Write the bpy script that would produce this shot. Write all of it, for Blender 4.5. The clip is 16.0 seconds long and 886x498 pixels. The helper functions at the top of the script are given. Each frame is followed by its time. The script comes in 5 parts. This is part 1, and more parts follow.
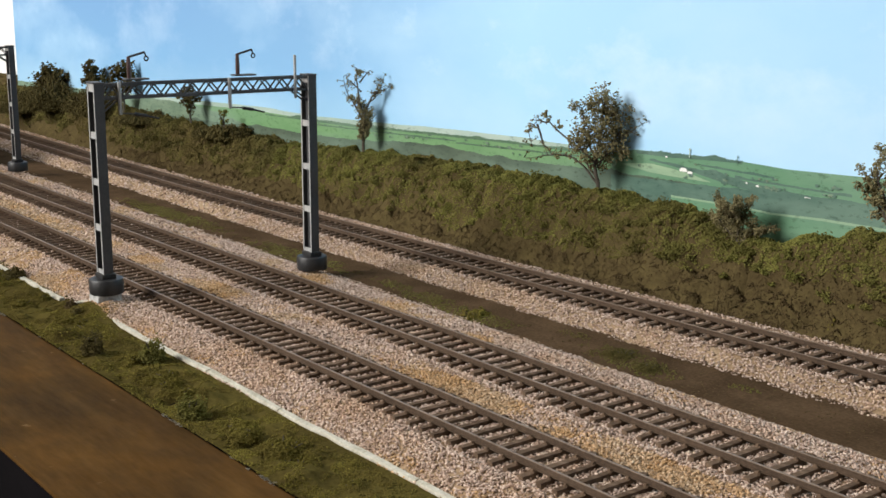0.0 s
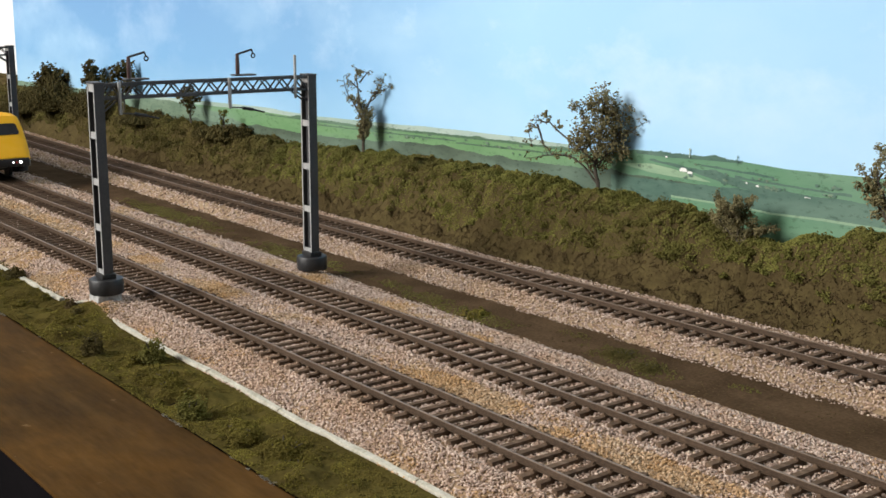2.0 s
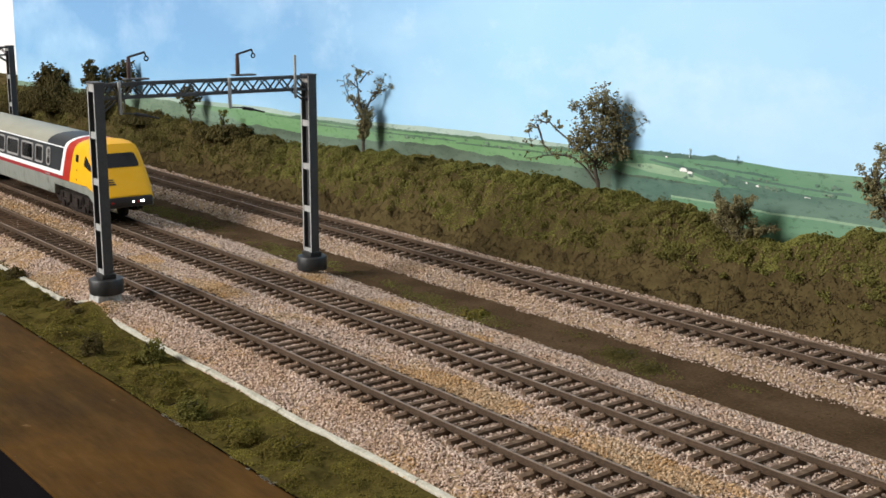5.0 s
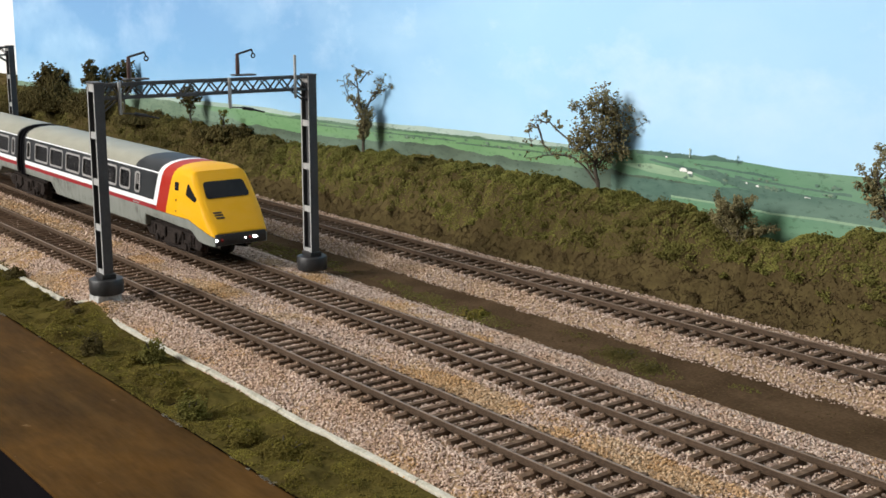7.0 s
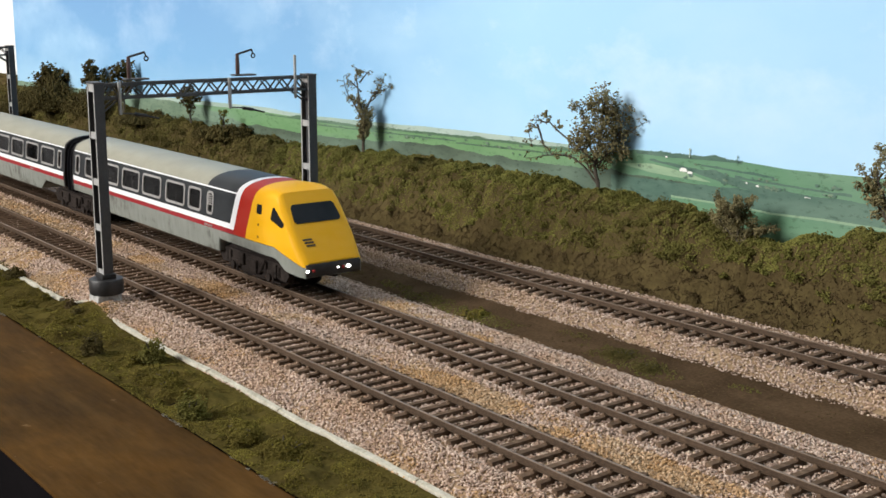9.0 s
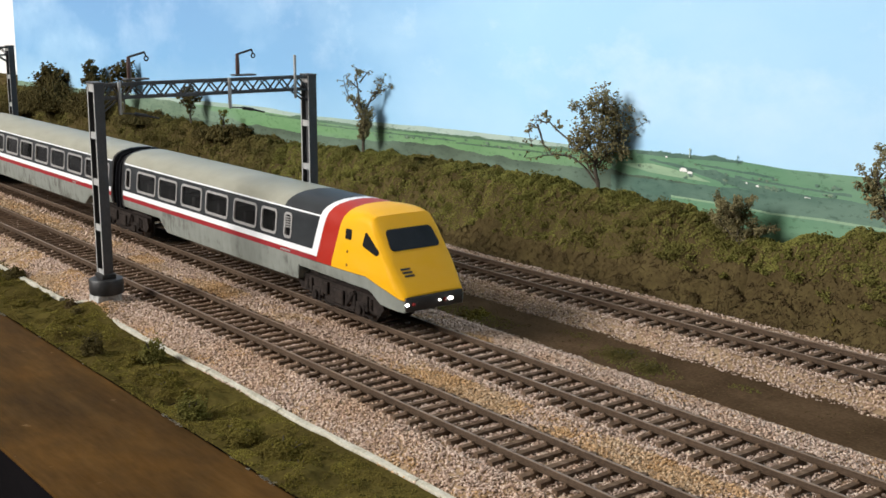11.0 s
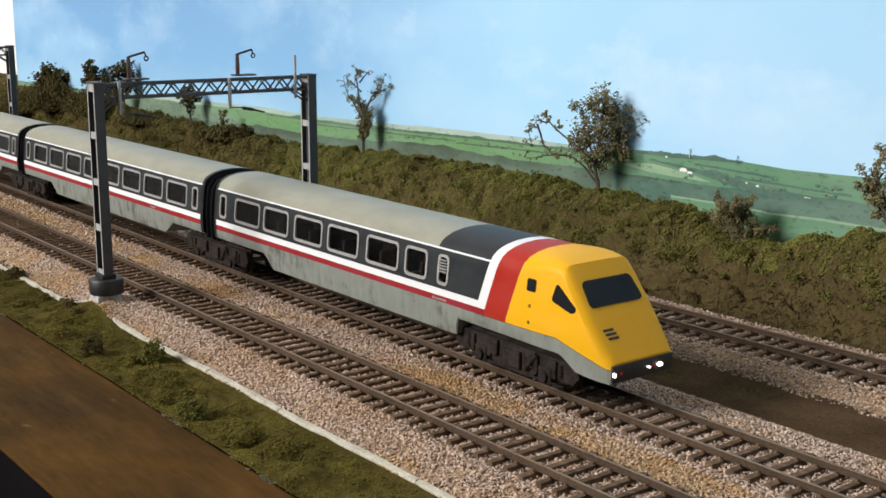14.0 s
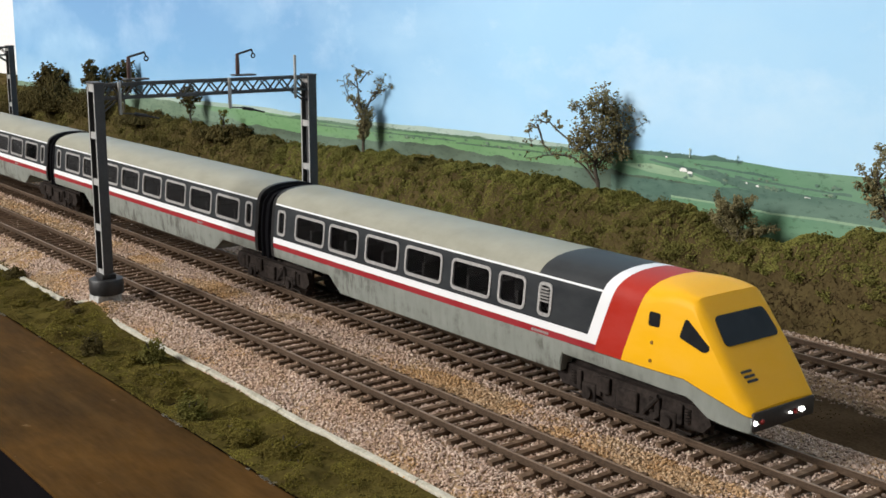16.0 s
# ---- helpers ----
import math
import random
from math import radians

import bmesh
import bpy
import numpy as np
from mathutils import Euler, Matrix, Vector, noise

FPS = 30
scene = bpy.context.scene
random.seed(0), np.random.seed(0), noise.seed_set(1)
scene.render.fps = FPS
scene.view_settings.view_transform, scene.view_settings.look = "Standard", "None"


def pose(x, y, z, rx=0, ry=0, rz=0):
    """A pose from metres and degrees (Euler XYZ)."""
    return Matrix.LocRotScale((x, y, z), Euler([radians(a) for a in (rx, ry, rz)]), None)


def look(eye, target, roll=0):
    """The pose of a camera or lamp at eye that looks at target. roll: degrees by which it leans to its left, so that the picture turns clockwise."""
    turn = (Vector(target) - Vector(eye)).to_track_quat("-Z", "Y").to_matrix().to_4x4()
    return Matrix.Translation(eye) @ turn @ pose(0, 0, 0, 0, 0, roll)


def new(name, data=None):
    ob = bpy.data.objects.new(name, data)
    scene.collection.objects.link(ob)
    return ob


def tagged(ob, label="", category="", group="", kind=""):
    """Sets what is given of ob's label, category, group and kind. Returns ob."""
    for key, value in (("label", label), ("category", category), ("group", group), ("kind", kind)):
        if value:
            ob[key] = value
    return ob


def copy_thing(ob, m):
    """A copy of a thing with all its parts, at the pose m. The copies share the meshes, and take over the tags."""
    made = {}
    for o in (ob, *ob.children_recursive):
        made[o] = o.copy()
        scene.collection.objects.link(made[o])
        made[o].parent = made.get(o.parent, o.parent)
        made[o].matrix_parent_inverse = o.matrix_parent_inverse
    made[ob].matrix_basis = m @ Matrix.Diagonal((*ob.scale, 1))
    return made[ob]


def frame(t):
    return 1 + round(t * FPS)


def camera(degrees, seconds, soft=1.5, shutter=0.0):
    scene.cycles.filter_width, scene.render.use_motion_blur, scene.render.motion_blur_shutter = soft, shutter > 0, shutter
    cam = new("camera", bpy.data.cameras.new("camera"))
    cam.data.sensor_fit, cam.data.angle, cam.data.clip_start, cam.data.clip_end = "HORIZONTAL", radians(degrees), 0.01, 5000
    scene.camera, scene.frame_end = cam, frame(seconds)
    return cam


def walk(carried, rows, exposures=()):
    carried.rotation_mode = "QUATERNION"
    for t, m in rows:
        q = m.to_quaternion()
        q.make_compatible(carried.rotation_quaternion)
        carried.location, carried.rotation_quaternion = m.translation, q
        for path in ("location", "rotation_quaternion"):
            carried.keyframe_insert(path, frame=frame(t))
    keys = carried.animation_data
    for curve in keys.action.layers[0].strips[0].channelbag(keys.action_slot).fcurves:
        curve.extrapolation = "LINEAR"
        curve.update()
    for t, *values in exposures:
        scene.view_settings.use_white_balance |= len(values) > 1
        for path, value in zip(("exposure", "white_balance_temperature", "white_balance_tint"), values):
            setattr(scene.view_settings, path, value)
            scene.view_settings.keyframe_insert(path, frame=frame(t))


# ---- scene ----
# A model railway in 4 mm scale: lengths below are in millimetres, the rail tops lie 1 m over the floor.
# x runs along the tracks, y away from the operator's side.
MM = 0.001
RAIL_TOP = 1000.0


def at(x, y, z):
    """World place in metres of a place in millimetres, z from the rail tops."""
    return Vector((x * MM, y * MM, (z + RAIL_TOP) * MM))


# ---- camera ----
cam = camera(40.6, 16.0, soft=1.6)
YAW, PITCH, ROLL = radians(142.295), radians(11.722), 0.21
EYE = at(0, -229.7, 130.4)
AIM = EYE + Vector((math.cos(YAW) * math.cos(PITCH), math.sin(YAW) * math.cos(PITCH), -math.sin(PITCH)))
walk(cam, [(0.0, look(EYE, AIM, ROLL)), (16.0, look(EYE, AIM, ROLL))], [(0.0, 0.0), (9.0, 0.0), (12.5, -0.04), (16.0, -0.10)])

# ---- light: an assumed hall out of view with one high window, the sky beyond it ----
world = bpy.data.worlds.new("sky")
scene.world = world
world.use_nodes = True
sky = world.node_tree.nodes.new("ShaderNodeTexSky")
sky.sky_type, sky.sun_disc = "NISHITA", False
sky.sun_elevation, sky.sun_rotation = radians(38), radians(200)
world.node_tree.links.new(sky.outputs[0], world.node_tree.nodes["Background"].inputs[0])
world.node_tree.nodes["Background"].inputs[1].default_value = 0.12
WIN_X0, WIN_X1, WIN_Z0, WIN_Z1, WIN_Y = -2.2, -0.7, 1.95, 3.5, -2.8
lamp_data = bpy.data.lights.new("window_daylight", "AREA")
lamp_data.shape, lamp_data.size, lamp_data.size_y = "RECTANGLE", WIN_X1 - WIN_X0 - 0.1, WIN_Z1 - WIN_Z0 - 0.1
lamp_data.energy, lamp_data.color = 211, (1.0, 0.96, 0.90)
lamp = new("window_daylight", lamp_data)
lamp.matrix_world = look(((WIN_X0 + WIN_X1) / 2, WIN_Y - 0.03, (WIN_Z0 + WIN_Z1) / 2), ((WIN_X0 + WIN_X1) / 2, 0.1, (WIN_Z0 + WIN_Z1) / 2))
scene.view_settings.exposure = 0.0


# ---- materials ----
class Graph:
    """A node material in the making."""

    def __init__(self, name):
        self.m = bpy.data.materials.new(name)
        self.m.use_nodes = True
        self.n, self.l = self.m.node_tree.nodes, self.m.node_tree.links
        self.bsdf = self.n["Principled BSDF"]
        self.co = self.n.new("ShaderNodeTexCoord").outputs["Object"]

    def put(self, socket, value):
        if isinstance(value, bpy.types.NodeSocket):
            self.l.new(value, socket)
        elif isinstance(value, tuple) and len(value) == 3 and socket.type == "RGBA":
            socket.default_value = (*value, 1)
        else:
            socket.default_value = value

    def math(self, op, a, b=0.0):
        n = self.n.new("ShaderNodeMath")
        n.operation = op
        self.put(n.inputs[0], a), self.put(n.inputs[1], b)
        return n.outputs[0]

    def mix(self, fac, a, b, blend="MIX"):
        n = self.n.new("ShaderNodeMix")
        n.data_type, n.blend_type = "RGBA", blend
        self.put(n.inputs[0], fac), self.put(n.inputs[6], a), self.put(n.inputs[7], b)
        return n.outputs[2]

    def noise(self, per_mm, detail=3.0, rough=0.55, stretch=(1, 1, 1)):
        mp = self.n.new("ShaderNodeMapping")
        mp.inputs["Scale"].default_value = stretch
        self.l.new(self.co, mp.inputs[0])
        n = self.n.new("ShaderNodeTexNoise")
        n.inputs["Scale"].default_value, n.inputs["Detail"].default_value, n.inputs["Roughness"].default_value = per_mm * 1000, detail, rough
        self.l.new(mp.outputs[0], n.inputs["Vector"])
        return n.outputs[0]

    def ramp(self, fac, *stops):
        n = self.n.new("ShaderNodeValToRGB")
        while len(n.color_ramp.elements) < len(stops):
            n.color_ramp.elements.new(0.5)
        for e, (p, c) in zip(n.color_ramp.elements, stops):
            e.position, e.color = p, (*c, 1)
        self.l.new(fac, n.inputs[0])
        return n.outputs[0]

    def island(self):
        return self.n.new("ShaderNodeNewGeometry").outputs["Random Per Island"]

    def piece(self):
        return self.n.new("ShaderNodeObjectInfo").outputs["Random"]

    def xyz(self):
        n = self.n.new("ShaderNodeSeparateXYZ")
        self.l.new(self.co, n.inputs[0])
        return [self.math("MULTIPLY", o, 1000.0) for o in n.outputs]

    def done(self, colour, rough=0.6, metal=0.0, bump=None, depth=0.2, spec=0.5):
        self.put(self.bsdf.inputs["Base Color"], colour)
        self.put(self.bsdf.inputs["Roughness"], rough)
        self.bsdf.inputs["Metallic"].default_value = metal
        self.bsdf.inputs["Specular IOR Level"].default_value = spec
        if bump is not None:
            b = self.n.new("ShaderNodeBump")
            b.inputs["Strength"].default_value, b.inputs["Distance"].default_value = 0.7, depth * MM
            self.l.new(bump, b.inputs["Height"])
            self.l.new(b.outputs[0], self.bsdf.inputs["Normal"])
        return self.m


def mat(name, a, b, per_mm=0.2, rough=0.6, metal=0.0, depth=0.1, fine=1.2, spec=0.5, stretch=(1, 1, 1)):
    """Two tones mixed by coarse and fine noise, with relief."""
    g = Graph(name)
    c = g.ramp(g.noise(per_mm, 4, 0.6, stretch), (0.3, a), (0.7, b))
    f = g.noise(fine, 3, 0.6, stretch)
    c = g.mix(0.35, c, g.ramp(f, (0.3, tuple(0.55 * v for v in a)), (0.75, tuple(min(1, 1.35 * v) for v in b))))
    return g.done(c, rough, metal, f, depth, spec)


def stones(name, ramp, stain=None, stain_at=(0.5, 0.6)):
    g = Graph(name)
    c = g.ramp(g.island(), *ramp)
    if stain:
        f = g.ramp(g.noise(0.035, 3, 0.6), (stain_at[0], (0, 0, 0)), (stain_at[1], (1, 1, 1)))
        c = g.mix(f, c, g.mix(1.0, c, stain, "MULTIPLY"))
    c = g.mix(0.3, c, g.ramp(g.noise(1.5, 2), (0.3, (0.25, 0.22, 0.2)), (0.7, (0.75, 0.68, 0.62))), "OVERLAY")
    return g.done(c, 0.9, spec=0.05)


def livery(name, front):
    """The coach paint: pale roof, charcoal window band, white and red stripes, grey skirt; front adds the cab's bands."""
    g = Graph(name)
    x, y, z = g.xyz()
    s = g.math("SUBTRACT", x, g.math("MULTIPLY", g.math("SUBTRACT", z, 24.8), 0.31))
    above = lambda v: g.math("GREATER_THAN", z, v)
    past = lambda v: g.math("GREATER_THAN", s, v)
    both = lambda a, b: g.math("MULTIPLY", a, b)
    grime = g.noise(0.06, 5, 0.65, (1, 1, 2.5))
    streak = g.noise(0.22, 4, 0.7, (1, 1, 0.3))
    navy, white, red, crimson, yellow = (0.017, 0.021, 0.026), (0.76, 0.78, 0.81), (0.37, 0.015, 0.006), (0.27, 0.010, 0.018), (0.80, 0.412, 0.002)
    pale = g.ramp(grime, (0.3, (0.265, 0.266, 0.218)), (0.7, (0.315, 0.315, 0.262)))
    scuff = g.noise(0.028, 5, 0.7, (1, 1, 1.4))
    skirt = g.mix(g.math("MULTIPLY", g.ramp(scuff, (0.50, (0, 0, 0)), (0.60, (0.8, 0.8, 0.8))), g.ramp(streak, (0.42, (1, 1, 1)), (0.54, (0, 0, 0)))), g.ramp(streak, (0.30, (0.185, 0.200, 0.182)), (0.7, (0.240, 0.260, 0.238))), (0.07, 0.068, 0.06))
    c = navy
    c = g.mix(above(40.8), c, white)
    c = g.mix(above(41.5), c, pale)
    if front:
        c = g.mix(both(above(41.5), past(-93.0)), c, navy)
    low = lambda v: g.math("LESS_THAN", z, v)
    c = g.mix(low(26.3), c, white)
    c = g.mix(low(23.7), c, crimson)
    if front:
        c = g.mix(both(past(-63.1), above(23.7)), c, white)
        c = g.mix(past(-58.5), c, red)
        c = g.mix(past(-46.7), c, yellow)
        edge = g.math("MINIMUM", 21.4, g.math("SUBTRACT", 15.2, g.math("MULTIPLY", x, 0.27)))
        c = g.mix(g.math("LESS_THAN", z, edge), c, skirt)
        seam = both(past(-70.0), g.math("LESS_THAN", g.math("ABSOLUTE", g.math("SUBTRACT", z, edge)), 0.13))
        brow = both(past(-26.0), g.math("LESS_THAN", g.math("ABSOLUTE", g.math("ADD", x, 22.6)), 0.14))
        c = g.mix(g.math("MULTIPLY", g.math("MAXIMUM", seam, both(brow, above(40.0))), 0.75), c, (0.05, 0.03, 0.012))
    else:
        c = g.mix(low(21.3), c, skirt)
    c = g.mix(g.math("LESS_THAN", x, -262.6) if front else g.math("GREATER_THAN", x, -279.6), c, (0.006, 0.006, 0.008))
    c = g.mix(0.035, c, g.ramp(grime, (0.35, (0.2, 0.18, 0.15)), (0.65, (0.6, 0.6, 0.58))))
    return g.done(c, g.math("ADD", 0.36, g.math("MULTIPLY", grime, 0.2)), 0, streak, 0.02, 0.13)


g = Graph("sleeper_brown")
M_SLEEPER = g.done(g.mix(0.5, g.ramp(g.piece(), (0.0, (0.070, 0.045, 0.030)), (1.0, (0.165, 0.112, 0.076))),
                         g.ramp(g.noise(0.5, 3), (0.3, (0.045, 0.029, 0.019)), (0.7, (0.170, 0.120, 0.084)))), 0.9, 0, g.noise(1.5), 0.12, 0.05)
M_RAIL = mat("rail_brown_paint", (0.048, 0.031, 0.020), (0.090, 0.060, 0.040), 0.05, 0.7, 0.0, 0.03, 0.8, 0.2)
M_RAILHEAD = mat("rail_head_steel", (0.135, 0.094, 0.067), (0.205, 0.150, 0.110), 0.06, 0.5, 0.15, 0.02, 0.8)
M_BALLAST = stones("ballast_pink_granite", ((0.0, (0.095, 0.062, 0.047)), (0.14, (0.32, 0.238, 0.19)), (0.55, (0.50, 0.392, 0.335)), (1.0, (0.67, 0.555, 0.475))), (0.98, 0.90, 0.79), (0.50, 0.70))
M_BALLAST_RUST = stones("ballast_ochre_stained", ((0.0, (0.18, 0.12, 0.07)), (0.12, (0.37, 0.27, 0.17)), (0.65, (0.475, 0.352, 0.235)), (1.0, (0.64, 0.515, 0.39))), (1.0, 0.88, 0.70), (0.42, 0.6))
M_BED = mat("ballast_bed_glue", (0.232, 0.156, 0.092), (0.384, 0.280, 0.184), 0.05, 0.95, 0, 0.5, 0.9, 0.0)
M_DIRT = mat("dark_brown_earth", (0.040, 0.025, 0.014), (0.108, 0.069, 0.040), 0.045, 0.95, 0, 0.25, 0.8, 0.0)
M_GLUE = mat("dried_glue_crumbs", (0.085, 0.075, 0.05), (0.22, 0.20, 0.16), 0.08, 0.7, 0, 0.2)
M_GRASS_BASE = mat("olive_scatter_grass", (0.038, 0.028, 0.010), (0.094, 0.077, 0.022), 0.05, 0.95, 0, 0.5, 0.7, 0.0)


def foliage(name, ramp, patch=0.035, dry=None):
    """Pieces of many tones in lighter and darker patches; dry: a second tone in broad drifts."""
    g = Graph(name)
    c = g.mix(0.5, g.ramp(g.island(), *ramp), g.ramp(g.noise(patch, 4, 0.6), (0.35, ramp[0][1]), (0.65, ramp[-1][1])))
    if dry:
        c = g.mix(g.ramp(g.noise(0.016, 4, 0.65), (0.42, (0, 0, 0)), (0.62, (0.75, 0.75, 0.75))), c, dry)
    return g.done(c, 0.95, 0, g.noise(1.2), 0.3, 0.0)


M_BANK = mat("bank_undergrowth", (0.050, 0.036, 0.018), (0.098, 0.076, 0.033), 0.06, 0.95, 0, 0.6, 0.6, 0.0)
M_CLUMP = foliage("bank_foliage", ((0.0, (0.074, 0.068, 0.020)), (0.5, (0.142, 0.140, 0.038)), (1.0, (0.228, 0.224, 0.064))), 0.05, (0.116, 0.097, 0.036))
M_CLUMP_LOW = foliage("bank_dry_brush", ((0.0, (0.052, 0.036, 0.019)), (0.5, (0.086, 0.061, 0.031)), (1.0, (0.122, 0.092, 0.045))))
M_TUFT = foliage("grass_fibres", ((0.0, (0.046, 0.037, 0.010)), (0.5, (0.115, 0.095, 0.022)), (1.0, (0.244, 0.215, 0.049))), 0.05, (0.098, 0.074, 0.026))
M_LEAF = foliage("tree_leaf_scatter", ((0.0, (0.052, 0.043, 0.026)), (0.5, (0.160, 0.135, 0.062)), (1.0, (0.36, 0.315, 0.165))), 0.09)
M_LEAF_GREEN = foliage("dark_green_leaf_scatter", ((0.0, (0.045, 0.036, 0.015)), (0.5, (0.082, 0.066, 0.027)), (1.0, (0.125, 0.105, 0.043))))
# Brown olive; the darker tone also offsets stronger window light on the far bank.
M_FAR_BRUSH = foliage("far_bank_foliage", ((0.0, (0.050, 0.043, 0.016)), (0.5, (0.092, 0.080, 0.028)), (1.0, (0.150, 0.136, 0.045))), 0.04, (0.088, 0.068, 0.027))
M_BARK = mat("tree_bark", (0.042, 0.034, 0.028), (0.095, 0.078, 0.06), 0.3, 0.9, 0, 0.3)
w = Graph("stained_plank")
grain = w.noise(0.05, 6, 0.65, (0.3, 1.5, 1))
fine = w.noise(0.45, 4, 0.65, (0.16, 1, 1))
blot = w.noise(0.024, 5, 0.65, (0.7, 1, 1))
tone = w.mix(0.6, w.ramp(grain, (0.32, (0.027, 0.013, 0.003)), (0.52, (0.068, 0.036, 0.010)), (0.70, (0.128, 0.072, 0.022))),
             w.ramp(blot, (0.36, (0.024, 0.015, 0.005)), (0.50, (0.068, 0.036, 0.010)), (0.64, (0.120, 0.058, 0.013))))
tone = w.mix(0.25, tone, w.ramp(fine, (0.33, (0.013, 0.006, 0.002)), (0.67, (0.084, 0.046, 0.018))))
spots = w.ramp(w.noise(0.16, 3, 0.6), (0.70, (0, 0, 0)), (0.76, (0.35, 0.35, 0.35)))
M_WOOD = w.done(w.mix(spots, tone, (0.22, 0.15, 0.08)), w.math("ADD", 0.62, w.math("MULTIPLY", blot, 0.25)), 0, fine, 0.08, 0.03)
M_KERB = mat("pale_concrete_trough", (0.320, 0.296, 0.224), (0.560, 0.544, 0.472), 0.12, 0.8, 0, 0.15, 0.9, 0.2)
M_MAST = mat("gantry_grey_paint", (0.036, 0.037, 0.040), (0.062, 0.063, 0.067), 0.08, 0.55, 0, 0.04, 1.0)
# Lit tone of the gantry grey: window light put into the colour.
M_MAST_LIT = mat("gantry_grey_lit", (0.32, 0.32, 0.32), (0.46, 0.46, 0.45), 0.1, 0.5, 0, 0.04, 1.0)
M_BLACK = mat("black_recess", (0.008, 0.008, 0.009), (0.016, 0.016, 0.017), 0.2, 0.6, 0, 0.05)
M_POT = mat("dark_grey_foundation", (0.011, 0.011, 0.012), (0.024, 0.024, 0.026), 0.12, 0.5, 0, 0.05)
M_PADSTONE = mat("white_foam_block", (0.22, 0.22, 0.21), (0.55, 0.55, 0.54), 0.15, 0.7, 0, 0.2)
M_INSUL = mat("brown_insulator", (0.055, 0.028, 0.024), (0.10, 0.055, 0.05), 0.3, 0.4)
M_DTS, M_COACH = livery("driving_car_livery", True), livery("coach_livery", False)
M_FRAME = mat("silver_window_frame", (0.36, 0.35, 0.345), (0.48, 0.47, 0.465), 0.3, 0.4, 0.3)
# Weathered grey; the shade under the skirt is put into this dark colour too.
M_BOGIE = mat("bogie_weathered_shaded", (0.006, 0.005, 0.005), (0.044, 0.035, 0.031), 0.15, 0.85, 0, 0.15, 0.8, 0.1)
M_WHEEL = mat("wheel_dark_metal", (0.03, 0.026, 0.024), (0.08, 0.07, 0.062), 0.3, 0.5, 0.5)
M_GANGWAY = mat("gangway_dark_rubber", (0.003, 0.003, 0.004), (0.006, 0.006, 0.008), 0.2, 0.7, 0, 0.05, 1.2, 0.05)
# Seats and saloon are coloured near black so the windows read dark.
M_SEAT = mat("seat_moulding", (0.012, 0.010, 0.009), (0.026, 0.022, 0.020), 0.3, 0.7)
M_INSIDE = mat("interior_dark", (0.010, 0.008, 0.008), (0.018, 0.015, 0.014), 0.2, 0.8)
M_HANDLE = mat("ochre_handle_recess", (0.16, 0.075, 0.008), (0.25, 0.12, 0.01), 0.3, 0.5)
M_BUMPER = mat("bumper_grey", (0.014, 0.011, 0.010), (0.028, 0.022, 0.020), 0.2, 0.6)
g = Graph("dark_glazing")
M_DARKGLASS = g.done(g.ramp(g.noise(0.1), (0.3, (0.010, 0.011, 0.013)), (0.7, (0.018, 0.019, 0.022))), 0.22, spec=0.10)
g = Graph("clear_glazing")
g.bsdf.inputs["Transmission Weight"].default_value = 1.0
M_GLASS = g.done((0.33, 0.33, 0.34), 0.05)
g = Graph("headlamp_glow")
g.bsdf.inputs["Emission Color"].default_value = (1.0, 0.97, 0.93, 1)
g.bsdf.inputs["Emission Strength"].default_value = 9.0
M_LIGHT = g.done((0.9, 0.9, 0.9), 0.3)
M_REDLENS = mat("red_lens", (0.25, 0.02, 0.02), (0.35, 0.03, 0.03), 0.3, 0.25)
M_WALL = mat("white_wall_paint", (0.80, 0.81, 0.81), (0.86, 0.87, 0.87), 0.003, 0.8, 0, 0.1, 0.3)
M_WALL_DIM = mat("unseen_wall_dim", (0.20, 0.20, 0.21), (0.25, 0.25, 0.26), 0.003, 0.8, 0, 0.1, 0.3)
# Near black: shade of the drop below the plank put into the colour.
M_FASCIA = mat("near_black_board", (0.003, 0.0025, 0.003), (0.006, 0.005, 0.006), 0.05, 0.9, 0, 0.05, 1.2, 0.05)
M_CEIL = mat("unseen_ceiling_dim", (0.16, 0.15, 0.135), (0.21, 0.20, 0.18), 0.003, 0.9, 0, 0.1, 0.3)
M_FLOOR = mat("dark_carpet", (0.009, 0.008, 0.010), (0.016, 0.014, 0.018), 0.02, 0.95, 0, 1.0, 0.3)
M_FRAME_WHITE = mat("white_gloss_frame", (0.75, 0.75, 0.74), (0.82, 0.82, 0.81), 0.01, 0.4)


# ---- mesh helpers ----
def link(name, verts, faces, material, parent=None, label="", smooth=False, world_mm=False, sharp=35):
    """One mesh object; verts in millimetres, in the parent's space, or in the world if world_mm."""
    me = bpy.data.meshes.new(name)
    up = RAIL_TOP if world_mm else 0.0
    me.from_pydata([(v[0] * MM, v[1] * MM, (v[2] + up) * MM) for v in verts], [], faces)
    me.materials.append(material)
    me.validate()
    me.update()
    if smooth:
        me.polygons.foreach_set("use_smooth", [True] * len(me.polygons))
        me.set_sharp_from_angle(angle=radians(sharp))
    ob = new(name, me)
    if parent:
        ob.parent = parent
    if label:
        tagged(ob, label)
    return ob


def join(*shapes):
    verts, faces = [], []
    for v, f in shapes:
        k = len(verts)
        verts += list(v)
        faces += [tuple(i + k for i in q) for q in f]
    return verts, faces


BOX_F = [(0, 3, 2, 1), (4, 5, 6, 7), (0, 1, 5, 4), (1, 2, 6, 5), (2, 3, 7, 6), (3, 0, 4, 7)]


def box(x0, x1, y0, y1, z0, z1):
    return [(x0, y0, z0), (x1, y0, z0), (x1, y1, z0), (x0, y1, z0), (x0, y0, z1), (x1, y0, z1), (x1, y1, z1), (x0, y1, z1)], BOX_F


